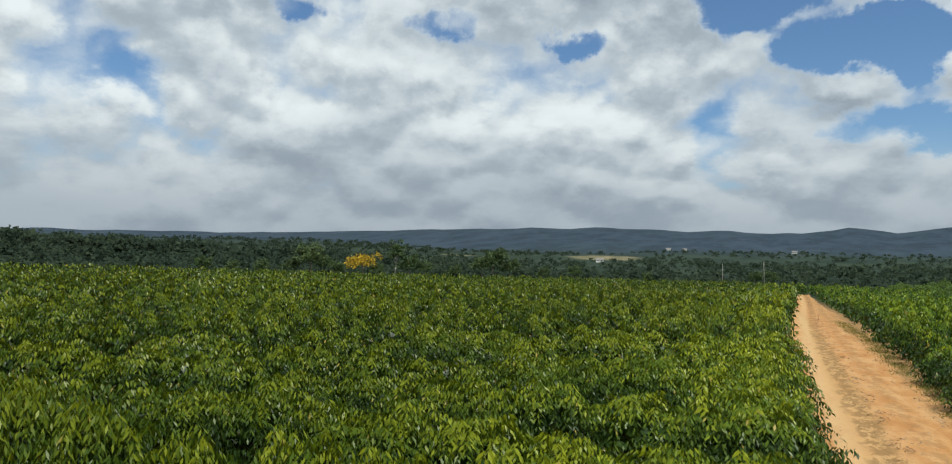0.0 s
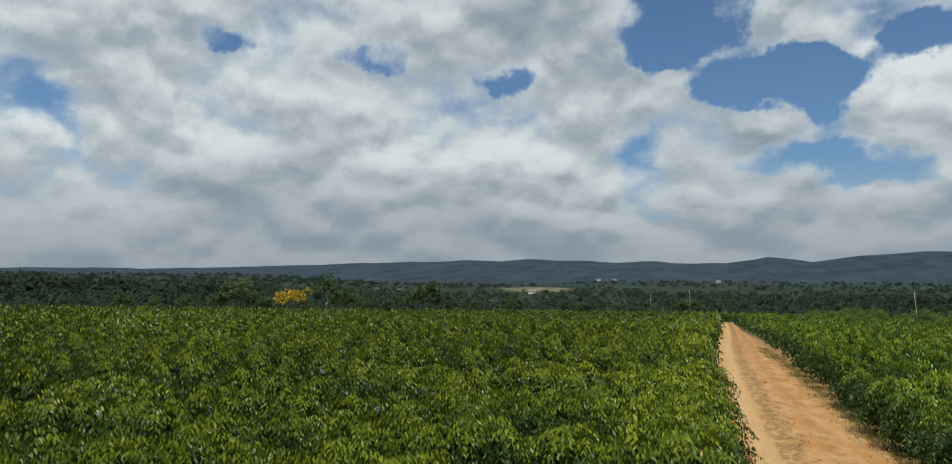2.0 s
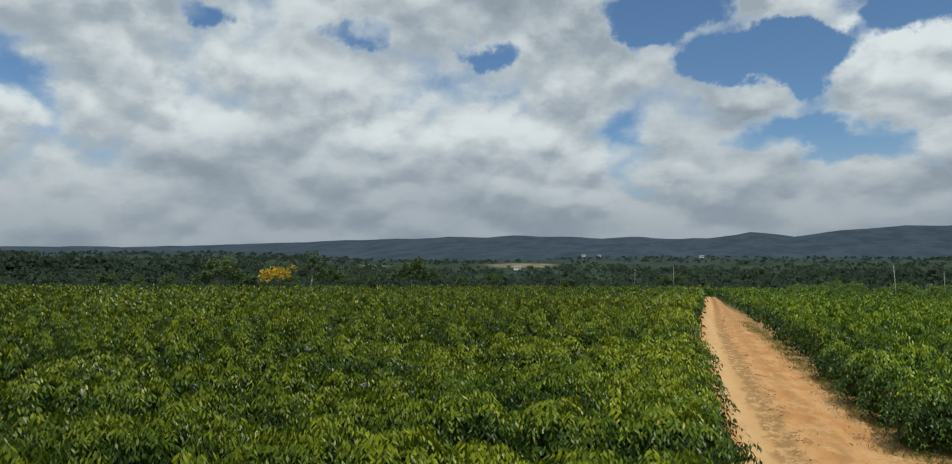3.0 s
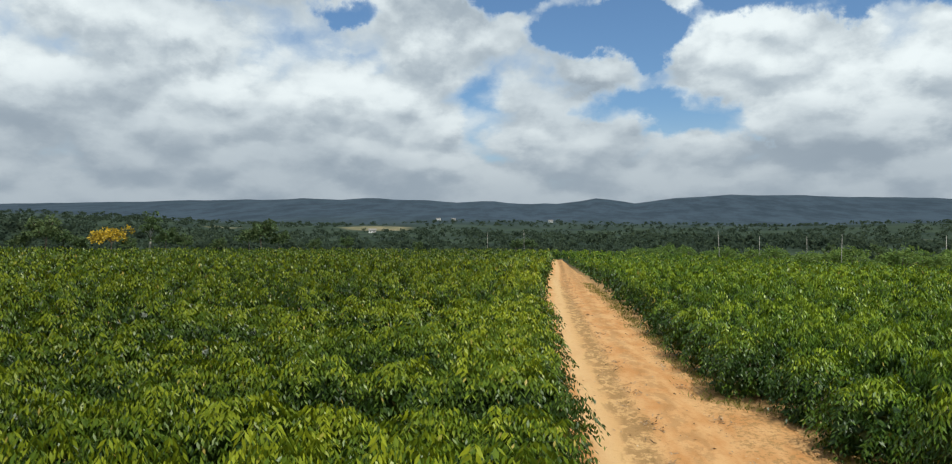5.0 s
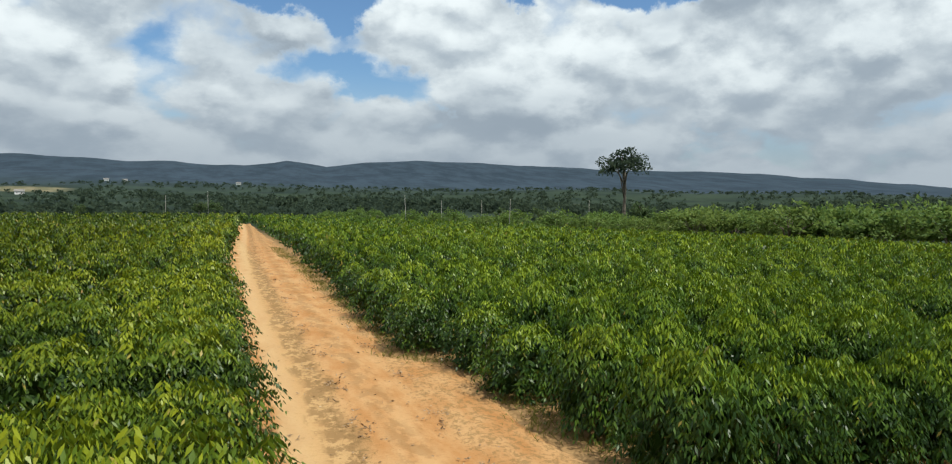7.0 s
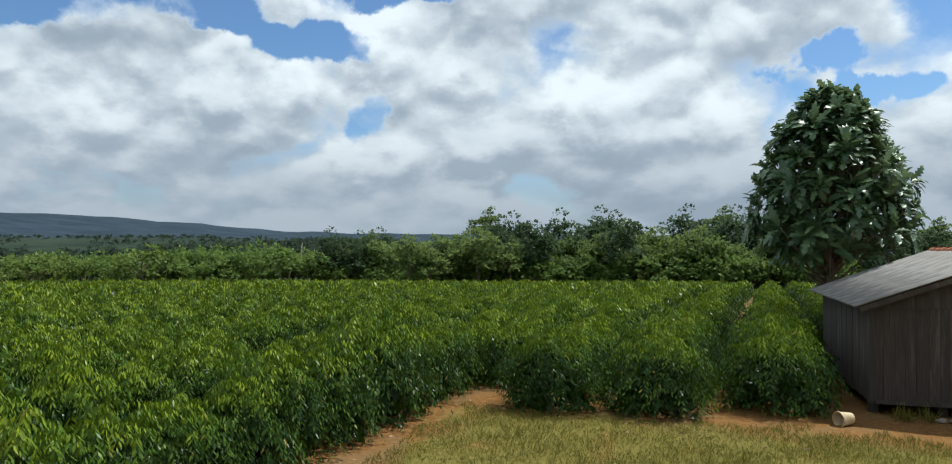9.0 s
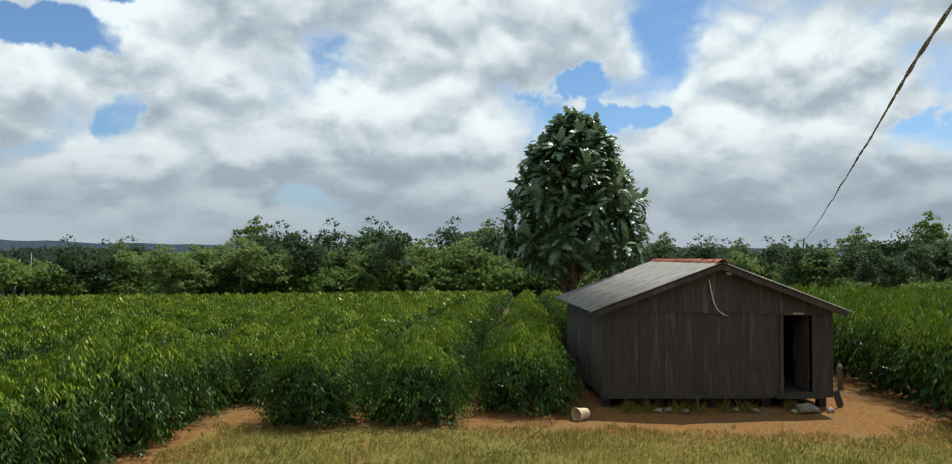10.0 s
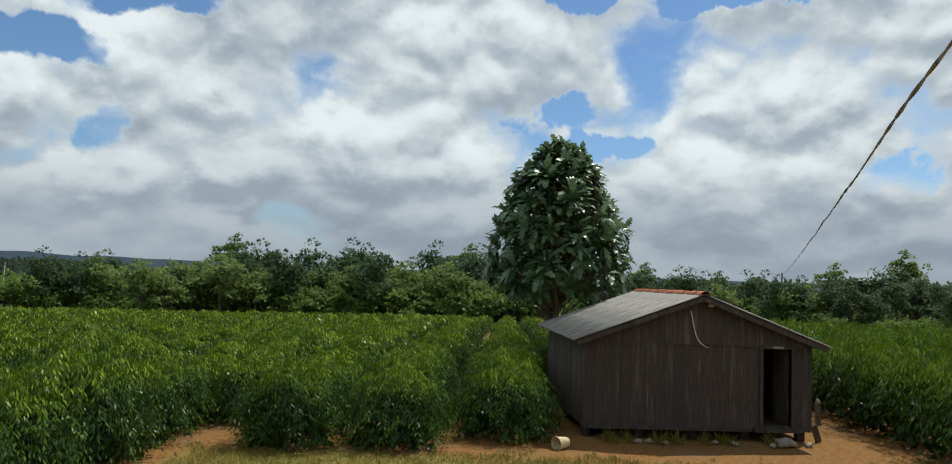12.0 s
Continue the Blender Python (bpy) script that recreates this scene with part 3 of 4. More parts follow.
# ---- trees ----
def crown(rng, centre, size, clumps, per, leaf, droop=0.0, shingle=0.0, ratio=0.55, lump=(0.22, 0.42)):
    """A crown of leafy clumps spread through an egg, with gaps between them."""
    d = unit(rng.normal(size=(clumps, 3)))
    d[:, 2] = np.abs(d[:, 2]) * 1.1 - 0.35
    c = np.asarray(centre) + d * np.asarray(size) * rng.uniform(0.45, 0.95, (clumps, 1))
    turn = np.arctan2(d[:, 1], d[:, 0])
    c = np.asarray(centre) + (c - np.asarray(centre)) * (1 + 0.28 * np.sin(3 * turn + 6 * d[:, 2] + clumps) * np.cos(2 * turn - per))[:, None]
    cs = np.mean(size) * rng.uniform(lump[0], lump[1], clumps)
    n_ = unit(rng.normal(size=(clumps, per, 3)))
    n_[..., 2] = np.abs(n_[..., 2]) * 0.9 - 0.25
    base = c[:, None] + n_ * (cs[:, None, None] * rng.uniform(0.55, 1.0, (clumps, per, 1)))
    out = n_ + rng.normal(0, 0.55, n_.shape) + np.array([0, 0, -droop])
    lap = np.cross(n_, unit(rng.normal(size=n_.shape)))
    out = out * (1 - shingle) + lap * shingle
    base, out = base.reshape(-1, 3), out.reshape(-1, 3)
    le = leaf * rng.uniform(0.6, 1.3, len(base))
    return leaves(base, out, le, le * ratio, rng), c


def tree_kind(seed, height, spread, bare, clumps, per, leaf, flat=0.8, droop=0.2, lump=(0.22, 0.42)):
    """Trunk with limbs, and crown, standing on the origin: two pairs of arrays."""
    rng = np.random.default_rng(seed)
    h = height
    cz = h * (bare + (1 - bare) * 0.45)
    (lv, lf), c = crown(rng, (0, 0, cz), (spread, spread, h * (1 - bare) * 0.55 * flat), clumps, per, leaf, droop, 0.5, 0.7, lump)
    lean = rng.normal(0, 0.03 * h, 2)
    top = np.array([lean[0], lean[1], cz])
    limbs = [tube([(0, 0, -0.3), top * 0.35, top * 0.7 + [0.01 * h, 0, 0], top], (0.026 * h, 0.019 * h, 0.014 * h, 0.008 * h), 7)]
    for q in c[: min(5, len(c))]:
        s = top * rng.uniform(0.55, 0.9)
        limbs.append(tube([s, (s + q) / 2 + [0, 0, 0.02 * h], q], (0.009 * h, 0.006 * h, 0.003 * h), 5))
    return joined(limbs), (lv, lf)


def plant_tree(name, kind, mats, at, label, category, group="", turn=0.0, scale=1.0):
    (tv, tf), (lv, lf) = kind
    t = tagged(new(name), label, category, group)
    t.matrix_basis = pose(at[0], at[1], float(land(at[0], at[1])), 0, 0, turn) @ Matrix.Scale(scale, 4)
    for nm, v, f, m in (("trunk", tv, tf, mats[0]), ("crown", lv, lf, mats[1])):
        o = new(nm, np_mesh(nm, v, f, m, nm == "trunk"))
        o.parent = t
    return t


def spot(az, r):
    h = heading(az) * r
    return h.x, h.y


# forest edge beyond the field: separate trees, copied from a few kinds
rng = np.random.default_rng(21)
FOREST_H = (7.0, 8.5, 6.2, 9.0, 5.6, 7.6, 10.5)
forest_kinds = []
for k in range(7):
    h = FOREST_H[k]
    kind = tree_kind(100 + k, h, h * (0.34, 0.28, 0.40, 0.22, 0.45, 0.33, 0.22)[k], (0.04, 0.10, 0.02, 0.30, 0.02, 0.05, 0.36)[k], 50, 34, 0.33, 0.95, 0.15, (0.12, 0.27))
    forest_kinds.append(plant_tree("forest_tree", kind, (PALE_BARK if k == 6 else BARK, (WOOD_LEAF, DEEP_SHADED_LEAF)[k % 2]), spot(-64 - 9 * k, 96 + 3 * (k % 3)), "broad green forest tree at the edge of the field", "tree", "forest edge"))
for az in np.arange(-57, -127, -0.78):
    for ring in range(3):
        a, r = az + rng.uniform(-0.5, 0.5), 84 + 8 * ring + rng.uniform(-4, 8) - 10 * float(smooth(-95, -125, az))
        x, y = spot(a, r)
        s = rng.uniform(0.85, 1.30) * (0.82 + 0.25 * float(smooth(-57, -70, az))) * (1.0 - 0.30 * float(smooth(-92, -102, az)))
        # more trees with cloud shade in their leaf colour towards the right
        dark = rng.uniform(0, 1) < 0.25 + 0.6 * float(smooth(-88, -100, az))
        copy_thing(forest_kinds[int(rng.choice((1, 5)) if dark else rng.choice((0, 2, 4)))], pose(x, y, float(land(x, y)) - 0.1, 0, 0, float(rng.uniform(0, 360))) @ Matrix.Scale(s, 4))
for az, r, tall_, k in ((-68.8, 104, 12.3, 6), (-69.6, 101, 9.5, 3), (-72.5, 104, 8.6, 1), (-75.8, 106, 8.8, 3), (-79.3, 108, 10.4, 6), (-81.6, 104, 9.0, 0), (-85.3, 106, 12.0, 3), (-86.7, 107, 12.0, 6), (-88.0, 105, 9.6, 5), (-90.5, 100, 9.0, 1), (-97.6, 98, 9.0, 3), (-100.4, 97, 10.2, 6), (-103.2, 97, 9.4, 3), (-105.8, 96, 9.0, 6), (-108.3, 96, 9.3, 1), (-111.5, 96, 8.6, 3),
                        (-113.6, 96, 10.2, 6), (-115.2, 96, 9.2, 5), (-117.8, 95, 9.2, 6), (-119.4, 95, 8.4, 3), (-121.4, 94, 8.0, 1), (-59.6, 150, 9.6, 6)):
    x, y = spot(az, r)
    copy_thing(forest_kinds[k], pose(x, y, float(land(x, y)) - 0.1, 0, 0, 40.0 * k + az) @ Matrix.Scale((1.0 if k == 6 else 0.85) * (0.90 if az < -95 else 1.0) * tall_ / FOREST_H[k], 4))

# scrub along the far edge of the field
bush_kinds = []
for k in range(4):
    r_ = np.random.default_rng(200 + k)
    (lv, lf), c = crown(r_, (0, 0, 1.2), (2.2, 2.0, 1.5), 26, 34, 0.245, 0.1, 0.5, 0.7, (0.16, 0.34))
    lv[:, 2] = np.maximum(lv[:, 2], 0.0)
    st = joined([tube([(0, 0, -0.2), (q[0] * 0.4, q[1] * 0.4, 0.9), q], (0.06, 0.04, 0.015), 5) for q in c[:5]])
    x, y = spot(-20 - 8 * k, 97)
    bush_kinds.append(plant_tree("scrub_bush", (st, (lv, lf)), (BARK, BUSH_LEAF), (x, y), "tangled light green scrub bush at the edge of the field", "bush", "scrub beyond the field"))
for az in np.arange(-8, -128, -0.43):
    a = az + rng.uniform(-0.5, 0.5)
    r = float(np.interp(a, SLOPE_AZ, FIELD_R)) + rng.uniform(2, 16 if az > -62 else 7)
    x, y = spot(a, r)
    s = rng.uniform(0.5, 1.25) * (0.9 + 0.95 * float(smooth(-12, -50, a)) - 0.2 * float(smooth(-60, -72, a)) - 0.75 * float(smooth(-90, -100, a)))
    copy_thing(bush_kinds[int(rng.integers(0, 4))], pose(x, y, float(land(x, y)), 0, 0, float(rng.uniform(0, 360))) @ Matrix.Scale(s, 4))

# woods far off
def far_kind(seed, clumps, per, leaf):
    r_ = np.random.default_rng(seed)
    (lv, lf), _ = crown(r_, (0, 0, 3.2), (4.4, 4.4, 4.2), clumps, per, leaf, 0.1, 0.9, 0.9, (0.2, 0.4))
    return lv, lf


def woods(name, count, r0, r1, kinds, rng, mat, size=1.0, span=(-62, 62)):
    places = []
    for _ in range(count):
        az, r = rng.uniform(span[0], span[1]), r0 + (r1 - r0) * rng.uniform(0, 1) ** 1.3
        x, y = spot(az, r)
        if abs(x + 213) < 48 and 820 < y < 1090:
            continue
        thick = float(wave(x, y, 80, 2.0)) + 0.7 * float(smooth(18, 38, az)) + 0.15
        if thick < rng.uniform(-0.3, 0.5):
            continue
        places.append((x, y, float(land(x, y)) - 1.0, size * rng.uniform(0.55, 1.15) * (0.6 + 0.4 * float(smooth(140, 380, r)))))
    scatter(name, kinds, places, mat, rng, "dark green woods spread over the valley and hills", "woods")


woods("valley_woods", 3400, 138, 420, [far_kind(300 + k, 10, 8, 1.35) for k in range(5)], rng, HAZED_LEAF, 1.2)
woods("far_woods", 6500, 400, 1350, [far_kind(320 + k, 7, 6, 1.8) for k in range(5)], rng, HAZED_LEAF)
woods("ridge_woods", 420, 385, 440, [far_kind(360 + k, 14, 10, 1.3) for k in range(5)], rng, HAZED_LEAF, 1.75, (27, 60))
woods("valley_scrub", 1800, 126, 300, [far_kind(340 + k, 8, 10, 1.3) for k in range(4)], rng, DEEP_SHADED_LEAF, 0.5)


# ---- timber shed ----
def plank_material():
    """Old boards: dark weathered grains with paler streaks, each board its own tone."""
    m, n = material("weathered_board")
    p = n.add("ShaderNodeTexCoord").outputs["Object"]
    rnd = n.add("ShaderNodeObjectInfo").outputs["Random"]
    shift = n.add("ShaderNodeCombineXYZ", None, X=n.math("MULTIPLY", rnd, 37.0), Y=0.0, Z=n.math("MULTIPLY", rnd, 11.0)).outputs[0]
    q = n.vmath("ADD", p, shift)
    grain = n.noise(n.vmath("MULTIPLY", q, (60, 60, 2.2)), 1.0, 6.0, 0.65)
    stain = n.noise(n.vmath("MULTIPLY", q, (7, 7, 0.9)), 1.0, 4.0)
    c = n.mix(n.ramp(grain, 0.3, 0.7), rgb(0.026, 0.019, 0.014), rgb(0.080, 0.058, 0.044))
    c = n.mix(n.ramp(stain, 0.52, 0.74, 0.0, 0.55), c, rgb(0.17, 0.145, 0.125))
    c = n.mix(n.math("MULTIPLY", rnd, 0.6), c, rgb(0.030, 0.024, 0.020))
    b = n.add("ShaderNodeBump", None, Strength=0.5, Distance=0.006, Height=grain)
    finish(n, n.add("ShaderNodeBsdfPrincipled", None, Base_Color=c, Roughness=0.85, Normal=b.outputs[0]))
    return m


def roof_material():
    m, n = material("weathered_fibre_cement")
    p = n.add("ShaderNodeTexCoord").outputs["Object"]
    rnd = n.add("ShaderNodeObjectInfo").outputs["Random"]
    fine, mid = n.noise(p, 30.0, 6.0, 0.65), n.noise(n.vmath("MULTIPLY", p, (0.8, 3.0, 1)), 2.0, 5.0, 0.6)
    c = n.mix(n.ramp(mid, 0.35, 0.68), rgb(0.14, 0.128, 0.115), rgb(0.28, 0.262, 0.238))
    c = n.mix(n.math("MULTIPLY", n.ramp(fine, 0.5, 0.75), 0.5), c, rgb(0.09, 0.085, 0.075))
    c = n.mix(n.math("MULTIPLY", rnd, 0.25), c, rgb(0.20, 0.19, 0.175))
    b = n.add("ShaderNodeBump", None, Strength=0.3, Distance=0.005, Height=fine)
    finish(n, n.add("ShaderNodeBsdfPrincipled", None, Base_Color=c, Roughness=0.8, Normal=b.outputs[0]))
    return m


PLANK, ROOF = plank_material(), roof_material()
CLAY = rough_material("red_clay_tile", (0.30, 0.095, 0.045), (0.46, 0.17, 0.085), 8.0, 70.0, 0.85, 0.4)
STONE = rough_material("dusty_stone", (0.16, 0.13, 0.10), (0.32, 0.27, 0.21), 6.0, 50.0, 0.9, 0.5)
CREAM = rough_material("dusty_cream_plastic", (0.40, 0.30, 0.16), (0.60, 0.48, 0.29), 9.0, 60.0, 0.55, 0.1)
WHITE_WIRE = rough_material("grey_white_sheath", (0.42, 0.42, 0.41), (0.62, 0.62, 0.60), 9.0, 60.0, 0.5, 0.1)
BLACK_WIRE = rough_material("dull_cable_sheath", (0.10, 0.108, 0.118), (0.20, 0.21, 0.225), 9.0, 60.0, 0.55, 0.1)
RAG = rough_material("faded_cloth", (0.22, 0.22, 0.21), (0.42, 0.42, 0.40), 9.0, 60.0, 0.9, 0.2)


def box(bm, x0, x1, y0, y1, z0, z1):
    m = Matrix.Translation(((x0 + x1) / 2, (y0 + y1) / 2, (z0 + z1) / 2)) @ Matrix.Diagonal((x1 - x0, y1 - y0, z1 - z0, 1))
    return bmesh.ops.create_cube(bm, size=1.0, matrix=m)["verts"]


def boxes(*sizes):
    bm = bmesh.new()
    for s in sizes:
        box(bm, *s)
    return bm


SHED_W, SHED_D, RIDGE, PITCH = 5.25, 5.0, 3.30, 0.375


def roof_z(x):
    """Underside of the roof over a place along the front."""
    return RIDGE - 0.05 - PITCH * abs(x - SHED_W / 2)


def board(parent, x, w, y, z0, top, rng, along="x", thick=0.024):
    """One upright board; top is a function of the place along the wall."""
    bm = bmesh.new()
    g = 0.002
    a, b = x + g, x + w - g
    z0 = z0 + rng.uniform(-0.02, 0.02)
    vs = [(a, -thick / 2, z0), (b, -thick / 2, z0), (b, thick / 2, z0), (a, thick / 2, z0),
          (a, -thick / 2, top(a)), (b, -thick / 2, top(b)), (b, thick / 2, top(b)), (a, thick / 2, top(a))]
    jit = rng.uniform(-0.005, 0.005)
    v = [bm.verts.new((p[0], p[1] + jit + y, p[2]) if along == "x" else (p[1] + jit + y, p[0], p[2])) for p in vs]
    for f in ((0, 1, 5, 4), (1, 2, 6, 5), (2, 3, 7, 6), (3, 0, 4, 7), (4, 5, 6, 7), (3, 2, 1, 0)):
        bm.faces.new([v[i] for i in f])
    bmesh.ops.recalc_face_normals(bm, faces=bm.faces)
    return part("board", bm, PLANK, parent)


def sheet_mesh(length, width, waves=6, thick=0.008):
    """A corrugated roofing sheet: x down the slope, y across the waves."""
    bm = bmesh.new()
    ny, top, bot = waves * 8, [], []
    for j in range(ny + 1):
        y = width * j / ny
        z = 0.022 * math.sin(2 * math.pi * waves * j / ny)
        top.append([bm.verts.new((x, y, z + thick)) for x in (0, length)])
        bot.append([bm.verts.new((x, y, z)) for x in (0, length)])
    for j in range(ny):
        bm.faces.new((top[j][0], top[j][1], top[j + 1][1], top[j + 1][0]))
        bm.faces.new((bot[j][0], bot[j + 1][0], bot[j + 1][1], bot[j][1]))
        bm.faces.new((top[j][1], bot[j][1], bot[j + 1][1], top[j + 1][1]))
        bm.faces.new((top[j][0], top[j + 1][0], bot[j + 1][0], bot[j][0]))
    bm.faces.new((top[0][0], bot[0][0], bot[0][1], top[0][1]))
    bm.faces.new((top[ny][0], top[ny][1], bot[ny][1], bot[ny][0]))
    bmesh.ops.recalc_face_normals(bm, faces=bm.faces)
    for f in bm.faces:
        f.smooth = abs(f.normal.z) > 0.5
    return bm


def cap_mesh():
    """A half-round clay ridge tile, 0.42 m long, along y."""
    bm = bmesh.new()
    rings = []
    for y, r in ((0.0, 0.125), (0.21, 0.115), (0.44, 0.105)):
        rings.append([[bm.verts.new((q * math.cos(a), y, q * math.sin(a) * 0.85)) for q in (r, r - 0.014)] for a in np.linspace(-0.15, math.pi + 0.15, 9)])
    for a, b in zip(rings, rings[1:]):
        for k in range(8):
            bm.faces.new((a[k][0], b[k][0], b[k + 1][0], a[k + 1][0]))
            bm.faces.new((a[k][1], a[k + 1][1], b[k + 1][1], b[k][1]))
    for ring in (rings[0], rings[-1]):
        for k in range(8):
            bm.faces.new((ring[k][0], ring[k + 1][0], ring[k + 1][1], ring[k][1]))
    for k in (0, 8):
        for a, b in zip(rings, rings[1:]):
            bm.faces.new((a[k][0], a[k][1], b[k][1], b[k][0]))
    bmesh.ops.recalc_face_normals(bm, faces=bm.faces)
    return bm


def curve_tube(name, pts, radius, mat, parent=None, label="", sides=6):
    v, f = tube(pts, [radius] * len(pts), sides)
    o = new(name, np_mesh(name, v, f, mat, True))
    o.parent = parent
    return tagged(o, label)


def build_shed():
    rng = np.random.default_rng(31)
    shed = tagged(new("shed"), "old dark weathered board shed on low stumps with grey corrugated roof", "shed")
    W, D = SHED_W, SHED_D
    door0, door1, door_top, sill = 4.08, 4.78, 2.10, 0.36
    front = part("front_wall", boxes((0.0, W, 0.03, 0.11, 0.26, 0.36), (0.03, 0.11, 0.03, 0.11, 0.36, roof_z(0) - 0.03), (W - 0.11, W - 0.03, 0.03, 0.11, 0.36, roof_z(0) - 0.03),
                                         (0.11, W - 0.11, 0.03, 0.09, 2.12, 2.20)), PLANK, shed)
    left = part("side_wall", boxes((0.03, 0.11, 0.11, D - 0.11, 0.26, 0.36), (0.03, 0.11, 0.11, D - 0.11, roof_z(0) - 0.15, roof_z(0) - 0.06)), PLANK, shed)
    right = part("side_wall", boxes((W - 0.11, W - 0.03, 0.11, D - 0.11, 0.26, 0.36), (W - 0.11, W - 0.03, 0.11, D - 0.11, roof_z(0) - 0.15, roof_z(0) - 0.06)), PLANK, shed)
    back = part("back_wall", boxes((0.0, W, D - 0.11, D - 0.03, 0.26, 0.36), (0.11, W - 0.11, D - 0.11, D - 0.03, 2.12, 2.20)), PLANK, shed)
    for wall, y in ((front, 0.014), (back, D - 0.014)):
        x = 0.0
        while x < W - 0.02:
            w = min(float(rng.uniform(0.17, 0.26)), W - x)
            if wall is front and x < door1 and x + w > door0:
                if x < door0 - 0.05:
                    w = door0 - x
                    board(wall, x, w, y, 0.25, lambda q: 2.17, rng)
                x = door1
                continue
            if W - x - w < 0.1:
                w = W - x
            board(wall, x, w, y, 0.25, lambda q: 2.17, rng)
            x += w
        x = 0.0
        while x < W - 0.02:
            w = min(float(rng.uniform(0.17, 0.26)), W - x)
            if W - x - w < 0.1:
                w = W - x
            lo = 2.14 if not (wall is front and x + w > door0 - 0.1 and x < door1 + 0.1) else 2.12
            board(wall, x, w, y - 0.026 if wall is front else y + 0.026, lo, roof_z, rng)
            x += w
    for wall, x in ((left, 0.014), (right, W - 0.014)):
        y = 0.03
        while y < D - 0.05:
            w = min(float(rng.uniform(0.17, 0.26)), D - 0.03 - y)
            if D - 0.03 - y - w < 0.1:
                w = D - 0.03 - y
            board(wall, y, w, x, 0.25, lambda q: roof_z(0.0) - 0.01, rng, "y")
            y += w
    part("floor", boxes((0.11, W - 0.11, 0.11, D - 0.11, 0.30, 0.355)), PLANK, shed)
    part("door_frame", boxes((door0 - 0.06, door0 + 0.02, -0.035, 0.0, sill, door_top), (door1 - 0.02, door1 + 0.06, -0.035, 0.0, sill, door_top), (door0 - 0.06, door1 + 0.06, -0.04, 0.0, door_top, door_top + 0.08)), PLANK, shed)
    leaf = part("door", boxes(*[(0.0, 0.024, 0.02 + 0.2 * k, 0.215 + 0.2 * k, 0.0, 1.68) for k in range(3)], (0.024, 0.05, 0.02, 0.6, 0.25, 0.34), (0.024, 0.05, 0.02, 0.6, 1.3, 1.39)), PLANK, shed, "open plank door swung into the shed")
    leaf.matrix_basis = pose(door1 - 0.03, 0.12, 0.38, 0, 0, 6)
    part("threshold", boxes((door0 - 0.2, door1 + 0.2, -0.10, 0.0, 0.24, 0.33)), PLANK, shed)
    part("sill_beam", boxes((0.1, door0 - 0.25, -0.045, 0.0, 0.235, 0.315)), PLANK, shed)
    for x in (0.12, 1.35, 2.6, 3.8, W - 0.14):
        for y in (0.3, D / 2, D - 0.2):
            part("stump", boxes((x - 0.09, x + 0.09, y - 0.08, y + 0.08, -0.25, 0.262)), PLANK, shed)
    # rafters, barge boards and roof sheets
    slope = math.atan(PITCH)
    run = (W / 2 + 0.30) / math.cos(slope)
    sheet = sheet_mesh(run, 1.12)
    me = bpy.data.meshes.new("roof_sheet")
    sheet.to_mesh(me), sheet.free()
    me.materials.append(ROOF)
    for side in (0, 1):
        for k in range(5):
            s = new("roof_sheet", me)
            s.parent = shed
            y = -0.28 + 1.085 * k
            lift = 0.004 * (k % 2) + float(rng.uniform(0, 0.004))
            if side == 0:
                s.matrix_basis = Matrix.Translation((W / 2 - 0.02, y + 1.12, RIDGE - 0.03 + lift)) @ Matrix.Rotation(math.pi, 4, "Z") @ Matrix.Rotation(slope, 4, "Y")
            else:
                s.matrix_basis = Matrix.Translation((W / 2 + 0.02, y, RIDGE - 0.03 + lift)) @ Matrix.Rotation(slope, 4, "Y")
    for side in (-1, 1):
        for y in (-0.24, D + 0.05):
            bm = boxes((0.0, run - 0.06, -0.012, 0.012, -0.13, -0.03))
            o = part("barge_board", bm, PLANK, shed)
            turn = Matrix.Rotation(slope, 4, "Y")
            o.matrix_basis = Matrix.Translation((W / 2, y, RIDGE - 0.03)) @ (Matrix.Rotation(math.pi, 4, "Z") @ turn if side < 0 else turn)
    cap = cap_mesh()
    cm = bpy.data.meshes.new("ridge_tile")
    cap.to_mesh(cm), cap.free()
    cm.materials.append(CLAY)
    for k in range(14):
        c = new("ridge_tile", cm)
        c.parent = shed
        c.matrix_basis = Matrix.Translation((W / 2 + float(rng.uniform(-0.012, 0.012)), -0.30 + 0.385 * k, RIDGE - 0.05 + 0.006 * (k % 2))) @ Matrix.Rotation(float(rng.uniform(-0.03, 0.03)), 4, "X")
    # loose end of cable down the gable, and a small pale box near the top
    q = np.linspace(0, 1, 14)
    pts = np.stack([2.40 + 0.16 * q + 0.26 * q ** 5, np.full(14, -0.05) - 0.02 * np.sin(q * 3), 2.90 - 0.92 * q + 0.10 * q ** 5], 1)
    curve_tube("loose_cable", pts, 0.014, WHITE_WIRE, shed, "frayed pale cable end hanging down the gable")
    part("junction_box", boxes((2.80, 2.92, -0.075, -0.026, 3.00, 3.06)), WHITE_WIRE, shed, "small pale box under the ridge")
    part("lintel_scrap", boxes((4.32, 4.56, -0.066, -0.04, 2.11, 2.16)), STONE, shed, "pale scrap nailed over the door")
    shed.matrix_basis = pose(16.72, -1.72, 0.0, 0, 0, -83.9)
    return shed


shed = build_shed()


def at_shed(x, y, z=0.0, turn=0.0):
    """A place given along the shed's front, in world terms."""
    return pose(16.72, -1.72, 0.0, 0, 0, -83.9) @ pose(x, y, z, 0, 0, turn)


